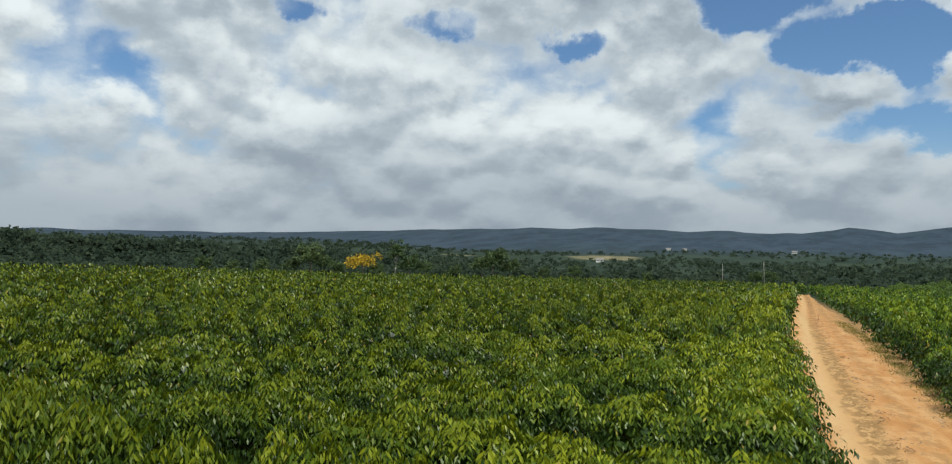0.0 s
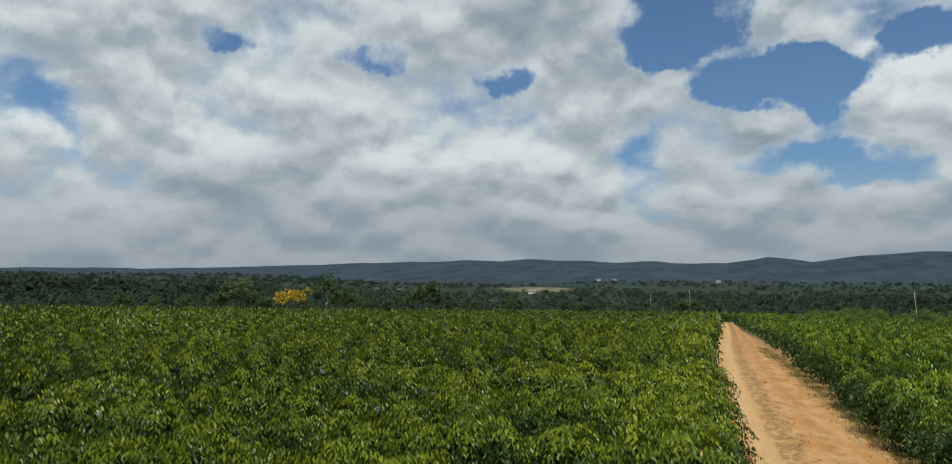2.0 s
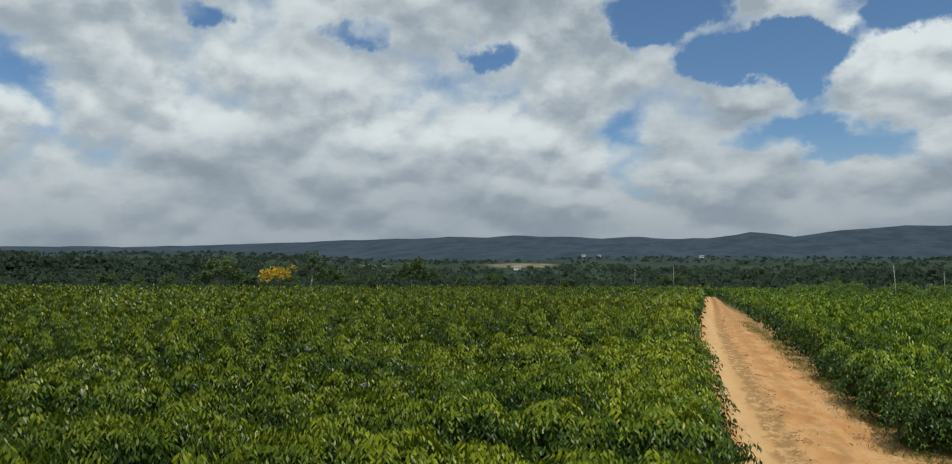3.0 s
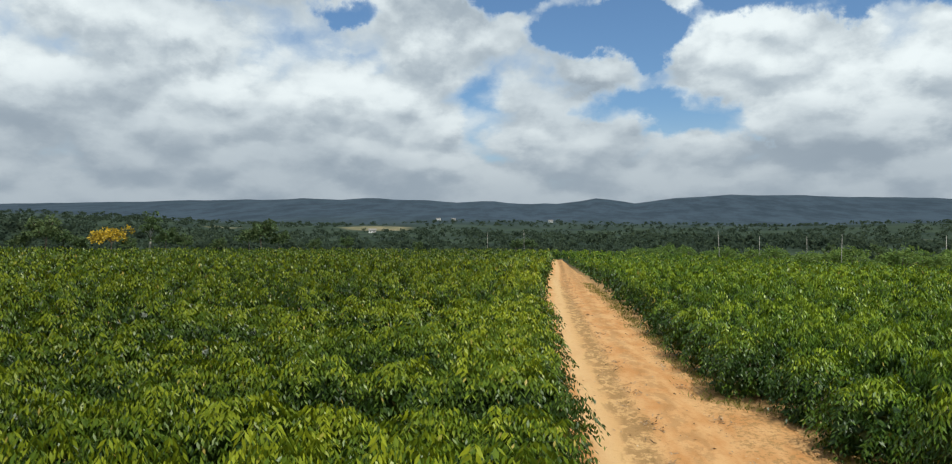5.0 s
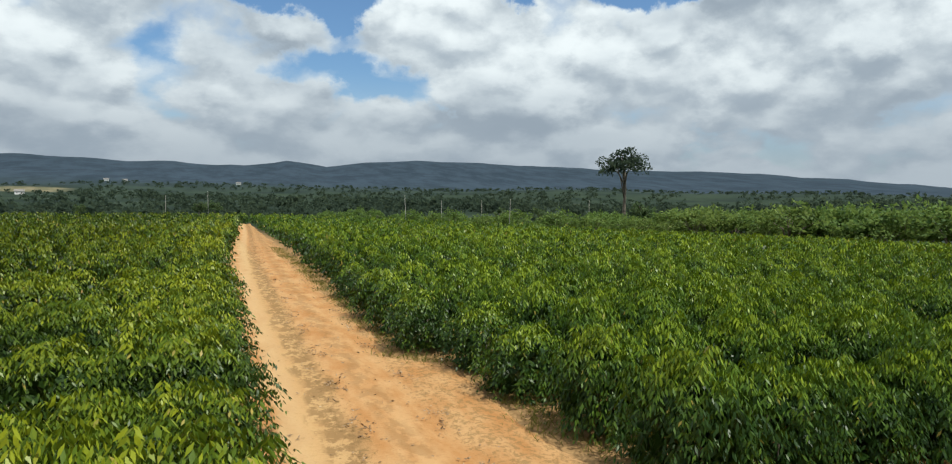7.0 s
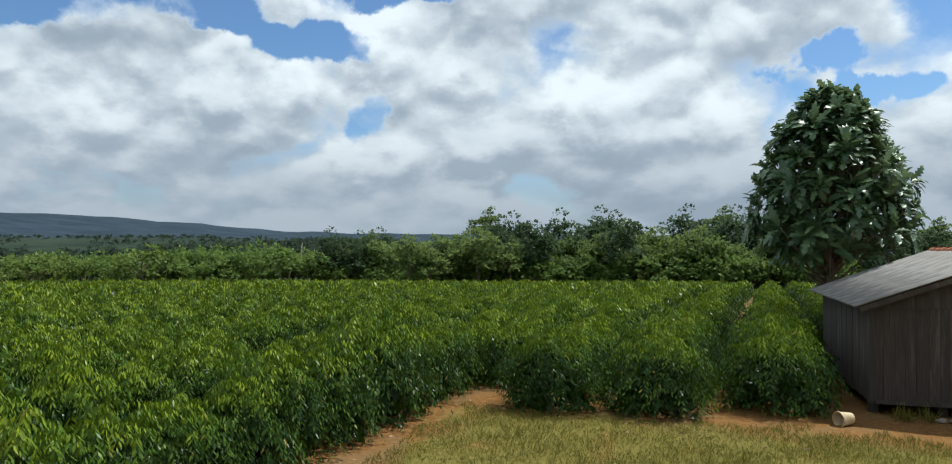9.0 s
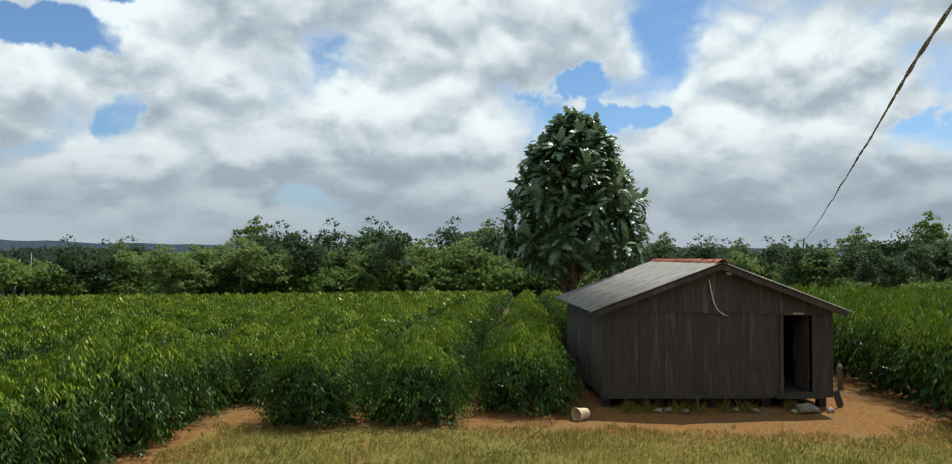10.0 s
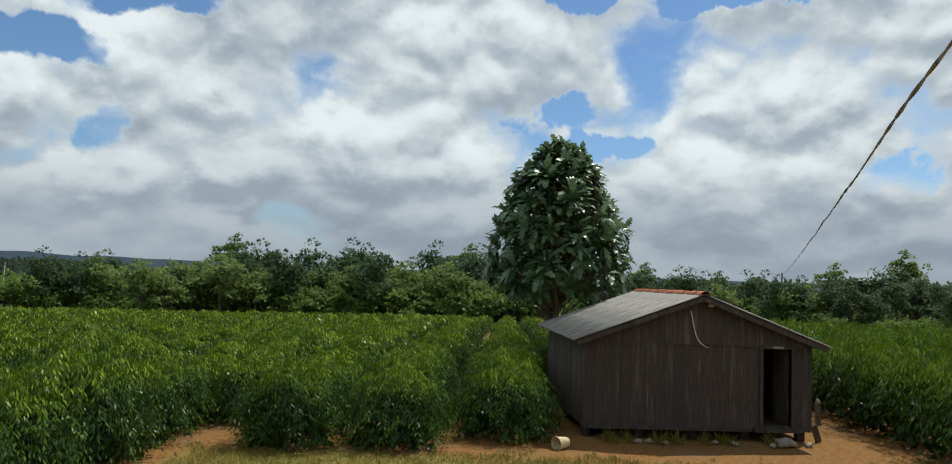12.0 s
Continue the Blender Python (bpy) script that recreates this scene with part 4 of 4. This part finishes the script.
# ---- small things by the shed ----
def bucket():
    bm = bmesh.new()
    prof = ((0.0, 0.0), (0.105, 0.0), (0.14, 0.27), (0.15, 0.27), (0.15, 0.29), (0.135, 0.29), (0.10, 0.012), (0.0, 0.012))
    rings = [[bm.verts.new((r * math.cos(a), r * math.sin(a), z)) for a in np.linspace(0, 2 * math.pi, 24, endpoint=False)] if r else [bm.verts.new((0, 0, z))] for r, z in prof]
    for a, b in zip(rings, rings[1:]):
        for k in range(24):
            if len(a) == 1:
                bm.faces.new((a[0], b[(k + 1) % 24], b[k]))
            elif len(b) == 1:
                bm.faces.new((a[k], a[(k + 1) % 24], b[0]))
            else:
                bm.faces.new((a[k], a[(k + 1) % 24], b[(k + 1) % 24], b[k]))
    bmesh.ops.recalc_face_normals(bm, faces=bm.faces)
    b = tagged(new("bucket"), "dusty cream plastic bucket lying on its side on the earth", "bucket")
    part("shell", bm, CREAM, b)
    q = np.linspace(0, math.pi, 13)
    curve_tube("handle", np.stack([0.152 * np.cos(q), 0.09 * np.sin(q), 0.27 - 0.12 * np.sin(q)], 1), 0.004, WHITE_WIRE, b, "thin wire handle")
    b.matrix_basis = pose(15.60, -1.28, 0.14, -91, 0, 38)
    return b


def stone(name, at, size, seed, label, mat=STONE):
    bm = bmesh.new()
    bmesh.ops.create_icosphere(bm, subdivisions=2, radius=1.0)
    for v in bm.verts:
        d = noise.noise(v.co * 1.1 + Vector((seed, 0, 0))) * 0.45
        v.co = Vector((v.co.x * size[0], v.co.y * size[1], max(v.co.z, -0.6) * size[2])) * (1 + d)
    me = bpy.data.meshes.new(name)
    bm.to_mesh(me), bm.free()
    me.materials.append(mat)
    o = tagged(new(name, me), label, "stone")
    o.matrix_basis = at
    return o


bucket()
stone("stone_slab", at_shed(4.42, -0.45, 0.10, 10), (0.24, 0.15, 0.12), 3.0, "pale stone block set as a step before the door")
stone("stone", at_shed(4.95, -0.42, 0.05, 40), (0.10, 0.08, 0.06), 5.0, "small pale stone beside the doorway")
stone("stone", at_shed(4.1, -0.5, 0.05, 70), (0.09, 0.07, 0.05), 7.0, "small dusty stone beside the doorway")
for k, (x, y) in enumerate(((1.15, -0.35), (1.4, -0.3), (1.75, -0.4), (2.9, -0.3), (3.3, -0.35))):
    stone("rubble_stone", at_shed(x, y, 0.04, 31 * k), (0.09 + 0.02 * (k % 3), 0.07, 0.055), 11.0 + k, "dusty lump of rubble below the shed wall")
prop = tagged(part("leaning_board", boxes((-0.09, 0.09, -0.012, 0.012, 0.0, 0.42)), PLANK), "dark offcut board leaning against the shed corner", "board")
prop.matrix_basis = at_shed(5.48, 0.12, 0.0, 0) @ pose(0, 0, 0, 0, -22, 20)
post = tagged(part("fence_post", boxes((-0.055, 0.055, -0.05, 0.05, -0.2, 0.55)), BARK), "short grey post beside the shed", "post")
post.matrix_basis = pose(19.7, -8.1, 0.0, 0, 3, 20)
bm = bmesh.new()
bmesh.ops.create_icosphere(bm, subdivisions=3, radius=0.07)
for v in bm.verts:
    v.co = v.co * (1 + 0.35 * noise.noise(v.co * 9)) * (1.0 if v.co.z < 0 else 0.9)
    v.co.z *= 1.3
rag = tagged(part("rag_bundle", bm, RAG), "faded grey cloth bundle hung over the post", "cloth")
rag.matrix_basis = pose(19.72, -8.1, 0.58)

# ---- breadfruit tree behind the shed ----
def lobed_leaf():
    """A deeply lobed leaf of unit length along x: points and triangles."""
    half = ((0.0, 0.0), (0.12, 0.05), (0.24, 0.15), (0.31, 0.08), (0.43, 0.20), (0.50, 0.10), (0.62, 0.20), (0.69, 0.08), (0.82, 0.13), (1.0, 0.0))
    v, f = [], []
    for x, w in half:
        v += [(x, 0, 0.10 * math.sin(math.pi * x) - 0.18 * x * x), (x, w, 0.10 * math.sin(math.pi * x) - 0.18 * x * x + 0.22 * w), (x, -w, 0.10 * math.sin(math.pi * x) - 0.18 * x * x + 0.22 * w)]
    for i in range(len(half) - 1):
        a, b = 3 * i, 3 * i + 3
        f += [(a, b, b + 1), (a, b + 1, a + 1), (a, a + 2, b + 2), (a, b + 2, b)]
    return np.array(v, float), np.array(f)


def breadfruit():
    rng = np.random.default_rng(77)
    lv, lf = lobed_leaf()
    tips, pieces = [], []
    for k in range(430):
        t = rng.uniform(0, 1) ** 0.9
        z = 3.0 + 4.65 * t
        rad = 2.15 * (max(0.0, 1 - ((t - 0.25) / 0.77) ** 1.7) if t > 0.25 else 1 - 0.5 * (1 - t / 0.25) ** 2) ** 0.7 * rng.uniform(0.06, 1.05) ** 0.55
        a = k * 2.39996 + rng.normal(0, 0.25)
        tips.append((rad * math.cos(a), rad * math.sin(a), z))
    tips += [(0.1, 0.0, 7.85), (-0.35, 0.4, 7.4), (0.4, -0.7, 7.5), (0.0, 0.3, 7.2), (0.2, -0.2, 7.0)]
    for p in tips:
        outward = unit(np.array([p[0], p[1], 0.15 + 0.28 * max(0.0, p[2] - 5)]))
        for j in range(int(rng.integers(7, 11))):
            b = rng.uniform(0, 2 * math.pi)
            ref = unit(np.cross(outward, [0.3, 0.2, 1.0]))
            oth = np.cross(outward, ref)
            d = unit(outward * rng.uniform(0.25, 0.9) + (ref * math.cos(b) + oth * math.sin(b)) * 0.75 + [0, 0, 0.12])
            side = unit(np.cross(np.array([outward[0] * 0.55, outward[1] * 0.55, 0.9]) + rng.normal(0, 0.22, 3), d))
            nrm = np.cross(d, side)
            s = rng.uniform(0.40, 0.68)
            pieces.append((np.asarray(p) + d * 0.08 + (lv[:, :1] * d + lv[:, 1:2] * side * 1.05 + lv[:, 2:] * nrm) * s, lf))
    limbs = []
    for x in (0.0, 0.42):
        limbs.append(tube([(x, 0, -0.2), (x * 1.1, 0.03, 1.6), (x * 1.3 - 0.05, 0.0, 3.6), (x * 0.6, 0.05, 6.0), (x * 0.3, 0, 7.4)], (0.15, 0.12, 0.10, 0.06, 0.02), 9))
    for p in tips[::2]:
        z = max(1.9, p[2] - rng.uniform(0.8, 1.6))
        limbs.append(tube([(0.15, 0, z), (p[0] * 0.55, p[1] * 0.55, (z + p[2]) / 2 - 0.1), p], (0.04, 0.026, 0.012), 5))
    tree = tagged(new("breadfruit_tree"), "tall breadfruit tree with large glossy lobed leaves, behind the shed", "tree")
    tree.matrix_basis = pose(24.2, -1.55, float(land(24.2, -1.55)))
    tv, tf = joined(limbs)
    o = new("trunk", np_mesh("trunk", tv, tf, BARK, True))
    o.parent = tree
    cv, cf = joined(pieces)
    o = new("crown", np_mesh("crown", cv, cf, BREAD_LEAF))
    o.parent = tree


breadfruit()

# ---- single trees and poles beyond the field ----
def lone_trees():
    k = tree_kind(411, 31.0, 7.6, 0.60, 40, 84, 0.75, 1.15, 0.05, (0.26, 0.42))
    x, y = spot(-31.3, 240)
    t = plant_tree("lone_tree", k, (BARK, HAZED_LEAF), (x, y), "tall solitary broad-crowned tree above the far scrub", "tree")
    k = tree_kind(412, 6.2, 3.0, 0.1, 24, 44, 0.42)
    plant_tree("flowering_tree", k, (BARK, YELLOW_LEAF), spot(31.2, 107), "low spreading tree covered in orange-yellow blossom", "tree", scale=0.82)
    k = tree_kind(413, 7.6, 1.8, 0.12, 30, 30, 0.34, 0.95, 0.2, (0.14, 0.30))
    plant_tree("slender_tree", k, (PALE_BARK, EDGE_LEAF), spot(28.7, 112), "slender light green tree with a bare pale trunk", "tree")
    k = tree_kind(414, 6.5, 2.2, 0.05, 22, 44, 0.45)
    first = plant_tree("edge_tree", k, (BARK, EDGE_LEAF), spot(35.2, 104), "rounded light green tree at the field's far edge", "tree", "trees along the field's far edge")
    rng = np.random.default_rng(9)
    for az, s in ((34.2, 0.7), (36.6, 0.55), (38.8, 0.5), (40.9, 0.45), (33.2, 0.5), (26.4, 0.6), (24.0, 0.5), (21.8, 0.85), (20.9, 1.0), (19.6, 0.7), (17.0, 0.5), (14.5, 0.6), (9.0, 0.45), (1.2, 0.55), (0.2, 0.6), (43, 0.5), (27.6, 0.75), (30.1, 0.5)):
        x, y = spot(az, float(np.interp(az, SLOPE_AZ, FIELD_R)) + rng.uniform(4, 16))
        copy_thing(first, pose(x, y, float(land(x, y)), 0, 0, float(rng.uniform(0, 360))) @ Matrix.Scale(s * 1.05, 4))
    for az, r, s in ((-29.2, 205, 1.5), (-30.6, 214, 1.9), (-31.8, 200, 1.6), (-33.0, 210, 2.3), (-34.2, 220, 1.7), (-35.8, 205, 2.0), (-27.4, 215, 1.6), (-25.0, 200, 1.8), (-38.0, 190, 1.8), (-22.0, 190, 1.6)):
        x, y = spot(az, r)
        copy_thing(first, pose(x, y, float(land(x, y)) - 0.2, 0, 0, 31.0 * r) @ Matrix.Scale(s, 4))
    v, f = tube([(0, 0, -0.4), (0.03, 0, 2.5), (-0.04, 0.05, 6.0)], (0.055, 0.045, 0.022), 7)
    me = np_mesh("dead_trunk", v, f, PALE_BARK, True)
    for az, r, s in ((-14.2, 108, 0.8), (-17.0, 116, 0.7), (-22.4, 100, 0.75), (-28.6, 106, 0.8), (-54.2, 92, 0.95), (0.6, 132, 0.8), (3.5, 134, 0.7), (-79.0, 86, 0.9), (-83.2, 86, 0.8), (-20.2, 125, 0.8)):
        x, y = spot(az, r)
        o = tagged(new("dead_trunk", me), "bare pale dead tree trunk standing beyond the field", "dead tree", "dead trunks")
        o.matrix_basis = pose(x, y, float(land(x, y)), 0, rng.uniform(-3, 3), float(rng.uniform(0, 360))) @ Matrix.Scale(s, 4)


lone_trees()

# ---- overhead cable: two strands twisted together, from the house behind to a far pole ----
def overhead_cable():
    eye = Vector((0.35, 0, 3.4))
    a = eye + heading(-110.3, 1.3) * 88
    b = eye + heading(-119.8, 17.15) * 4.4
    end = b + (b - a) * 0.12
    cable = tagged(new("power_cable"), "twisted pair of grey power cables sagging overhead", "cable")
    q = np.linspace(0, 1, 1100)
    line = np.outer(1 - q, a) + np.outer(q, end)
    line[:, 2] -= 1.2 * q * (1 - q)
    line = line + 0.012 * np.stack([wave(q * 60, q, 1.0, 1.0), wave(q * 60, q, 0.8, 2.0), wave(q * 60, q, 0.7, 3.0)], 1)
    d = unit(np.asarray(end - a))
    s = unit(np.cross(d, [0, 0, 1.0]))
    u = np.cross(s, d)
    for ph in (0.0, math.pi):
        ang = q * 2 * math.pi * 90 + 1.5 * np.sin(q * 41) + ph
        pts = line + 0.0055 * (0.75 + 0.5 * np.sin(q * 137))[:, None] * (np.cos(ang)[:, None] * s + np.sin(ang)[:, None] * u)
        curve_tube("strand", pts, 0.0075, BLACK_WIRE, cable)
    pole = tagged(new("utility_pole"), "plain timber pole carrying the cable, before the forest", "pole")
    h = a.z - float(land(a.x, a.y))
    v, f = tube([(0, 0, -0.5), (0, 0, h * 0.5), (0, 0, h + 0.15)], (0.11, 0.10, 0.085), 9)
    o = new("shaft", np_mesh("shaft", v, f, BARK, True))
    o.parent = pole
    v, f = tube([(-0.25, 0, h), (0.25, 0, h)], (0.03, 0.03), 6)
    o = new("bracket", np_mesh("bracket", v, f, BARK, True))
    o.parent = pole
    pole.matrix_basis = pose(a.x, a.y, float(land(a.x, a.y)))


overhead_cable()


# ---- far houses ----
def far_house(az, r0, r1, w, d, h, label):
    """A small pale house on the first rising ground seen between two distances."""
    rs = np.linspace(r0, r1, 60)
    x, y = spot(az, 1.0)
    r = rs[int(np.argmax(land(x * rs, y * rs) / rs))]
    x, y = spot(az, float(r))
    z = float(land(x, y))
    hs = tagged(new("house"), label, "house", "far houses")
    part("wall", boxes((-w / 2, w / 2, -d / 2, d / 2, -1.5, h)), WHITE_WALL, hs)
    bm = bmesh.new()
    v = [bm.verts.new(p) for p in ((-w * 0.56, -d * 0.6, h), (w * 0.56, -d * 0.6, h), (w * 0.56, d * 0.6, h), (-w * 0.56, d * 0.6, h), (-w * 0.56, 0, h + d * 0.3), (w * 0.56, 0, h + d * 0.3))]
    for f in ((0, 1, 5, 4), (2, 3, 4, 5), (0, 4, 3), (1, 2, 5), (0, 3, 2, 1)):
        bm.faces.new([v[i] for i in f])
    part("roof", bm, ROOF, hs)
    for k in (-0.25, 0.22):
        part("window", boxes((w * k - 0.5, w * k + 0.5, -d / 2 - 0.03, -d / 2, h * 0.35, h * 0.75)), BARK, hs)
    hs.matrix_basis = pose(x, y, z, 0, 0, az)


WHITE_WALL = rough_material("white_limewash", (0.62, 0.60, 0.56), (0.80, 0.79, 0.76), 0.6, 6.0, 0.9, 0.2)
for az, r0, r1, w in ((12.6, 500, 800, 8), (7.4, 1100, 1500, 9), (6.2, 1100, 1500, 8), (-1.5, 900, 1300, 8)):
    far_house(az, r0, r1, w, 6.0, 3.0, "small white far-off house with a grey roof among trees")


# ---- grass of the yard ----
def yard_grass():
    rng = np.random.default_rng(55)
    base = []
    k = 110000
    x, y = rng.uniform(6.5, 16.2, k), rng.uniform(-12.5, 6.4, k)
    edge = np.where(y > 1.5, 14.35, np.where(y > -7.2, 14.75, 15.6)) + 0.45 * wave(x, y, 0.7, 1.0) + 0.3 * wave(x, y, 0.21, 2.0)
    near_left = 7.4 + 0.4 * wave(y, x, 0.9, 3.0)
    top = 6.0 + 0.3 * wave(x, y, 0.6, 4.0) - 0.5 * smooth(9, 6, x)
    keep = (x < edge) & (x > near_left) & (y < top) & (wave(x, y, 0.5, 7.0) + rng.uniform(-0.6, 0.6, k) > -0.55)
    x, y = x[keep], y[keep]
    base = np.stack([x, y, land(x, y) - 0.01], 1)
    d = rng.normal(0, 0.55, (len(x), 3))
    d[:, 2] = 1.0
    hgt = 0.085 * rng.uniform(0.5, 1.5, len(x)) * (1 + 0.6 * np.clip(wave(x, y, 1.7, 2.5), 0, 1)) * (1 + 0.5 * smooth(-7.5, -9, y))
    v, f = leaves(base, d, hgt, 0.009 + 0.006 * rng.uniform(0, 1, len(x)), rng, 0.05)
    tagged(new("yard_grass", np_mesh("yard_grass", v, f, GRASS)), "short yellow-green grass of the yard, dry in patches", "grass", kind="stuff")
    # taller weeds along the shed's front and the foot of the rows
    k = 1000
    t = rng.uniform(0, 1, k)
    pts = [at_shed(float(0.3 + 4.4 * q), float(-0.15 - 0.5 * rng.uniform(0, 1) ** 2)).translation for q in t if math.sin(q * 23) + math.sin(q * 51) > 0.2]
    pts = np.array([tuple(p) for p in pts])
    d = rng.normal(0, 0.45, (len(pts), 3))
    d[:, 2] = 1.0
    v, f = leaves(pts, d, 0.30 * rng.uniform(0.3, 1.3, len(pts)), 0.016, rng, 0.1)
    tagged(new("weeds", np_mesh("weeds", v, f, GRASS)), "thin half-dry weeds growing along the foot of the shed", "weeds", kind="stuff")
    k = 3200
    rx, ry = rng.uniform(4.0, 30, k), rng.uniform(-10.2, 16, k)
    keep = ((ry > 5.4) & (ry < 6.9) & (rx > 6)) | ((rx > 13.2) & (rx < 14.8) & (ry > -0.8) & (ry < 6)) | ((ry < -8.2) & (ry > -10) & (rx > 13))
    pts = np.stack([rx, ry, land(rx, ry) + 0.012], 1)[keep]
    d = rng.normal(0, 1.0, (len(pts), 3))
    d[:, 2] = rng.uniform(-0.05, 0.25, len(pts))
    v, f = leaves(pts, d, 0.12 * rng.uniform(0.5, 1.2, len(pts)), 0.045, rng, 0.1)
    tagged(new("leaf_litter", np_mesh("leaf_litter", v, f, LITTER)), "dry brown fallen leaves on the earth between the rows", "leaf litter", kind="stuff")


def road_verge():
    """Dry tufts along the road's right edge and scattered trash leaves on it."""
    rng = np.random.default_rng(66)
    k = 9000
    y = 6.5 + 45 * rng.uniform(0, 1, k) ** 1.5
    x = 3.75 + 0.22 * wave(y, y * 0.6, 1.6, 2.0) + 1.1 * smooth(15.0, 13.2, y) + rng.normal(0, 0.22, k)
    keep = wave(x, y, 0.8, 3.0) + rng.uniform(-0.5, 0.5, k) > -0.1
    x, y = x[keep], y[keep]
    d = rng.normal(0, 0.7, (len(x), 3))
    d[:, 2] = 1.0
    v, f = leaves(np.stack([x, y, land(x, y)], 1), d, 0.14 * rng.uniform(0.4, 1.4, len(x)), 0.014, rng, 0.05)
    tagged(new("verge_grass", np_mesh("verge_grass", v, f, GRASS)), "dry tufts of grass along the edge of the road", "grass", kind="stuff")
    k = 9000
    y = 5 + 60 * rng.uniform(0, 1, k) ** 1.6
    lane = rng.choice((0, 1, 2), k, p=(0.45, 0.35, 0.2))
    x = np.where(lane == 0, 2.05 + 0.12 * wave(y, y, 1.1, 1.0), np.where(lane == 1, 3.25, rng.uniform(0.6, 3.6, k))) + rng.normal(0, 0.14, k) + road_drift(y)
    keep = wave(x * 2, y, 0.45, 5.0) + 0.5 * wave(x, y, 0.16, 2.0) > 0.25
    x, y = x[keep], y[keep]
    d = rng.normal(0, 1.0, (len(x), 3))
    d[:, 2] = rng.uniform(0.0, 0.4, len(x))
    v, f = leaves(np.stack([x, y, land(x, y) + 0.045], 1), d, 0.065 * rng.uniform(0.5, 1.3, len(x)), 0.028, rng, 0.1)
    tagged(new("road_litter", np_mesh("road_litter", v, f, LITTER)), "dry brown leaves and trash blown along the road", "leaf litter", kind="stuff")


GRASS = leaf_material("dry_grass", (0.10, 0.110, 0.014), (0.18, 0.172, 0.026), (0.29, 0.24, 0.060), 0.7, 0.3, 0.5)
LITTER = leaf_material("dead_leaf", (0.16, 0.09, 0.04), (0.30, 0.20, 0.11), (0.45, 0.36, 0.25), 0.8, 0.1, 0.5)
yard_grass()
road_verge()
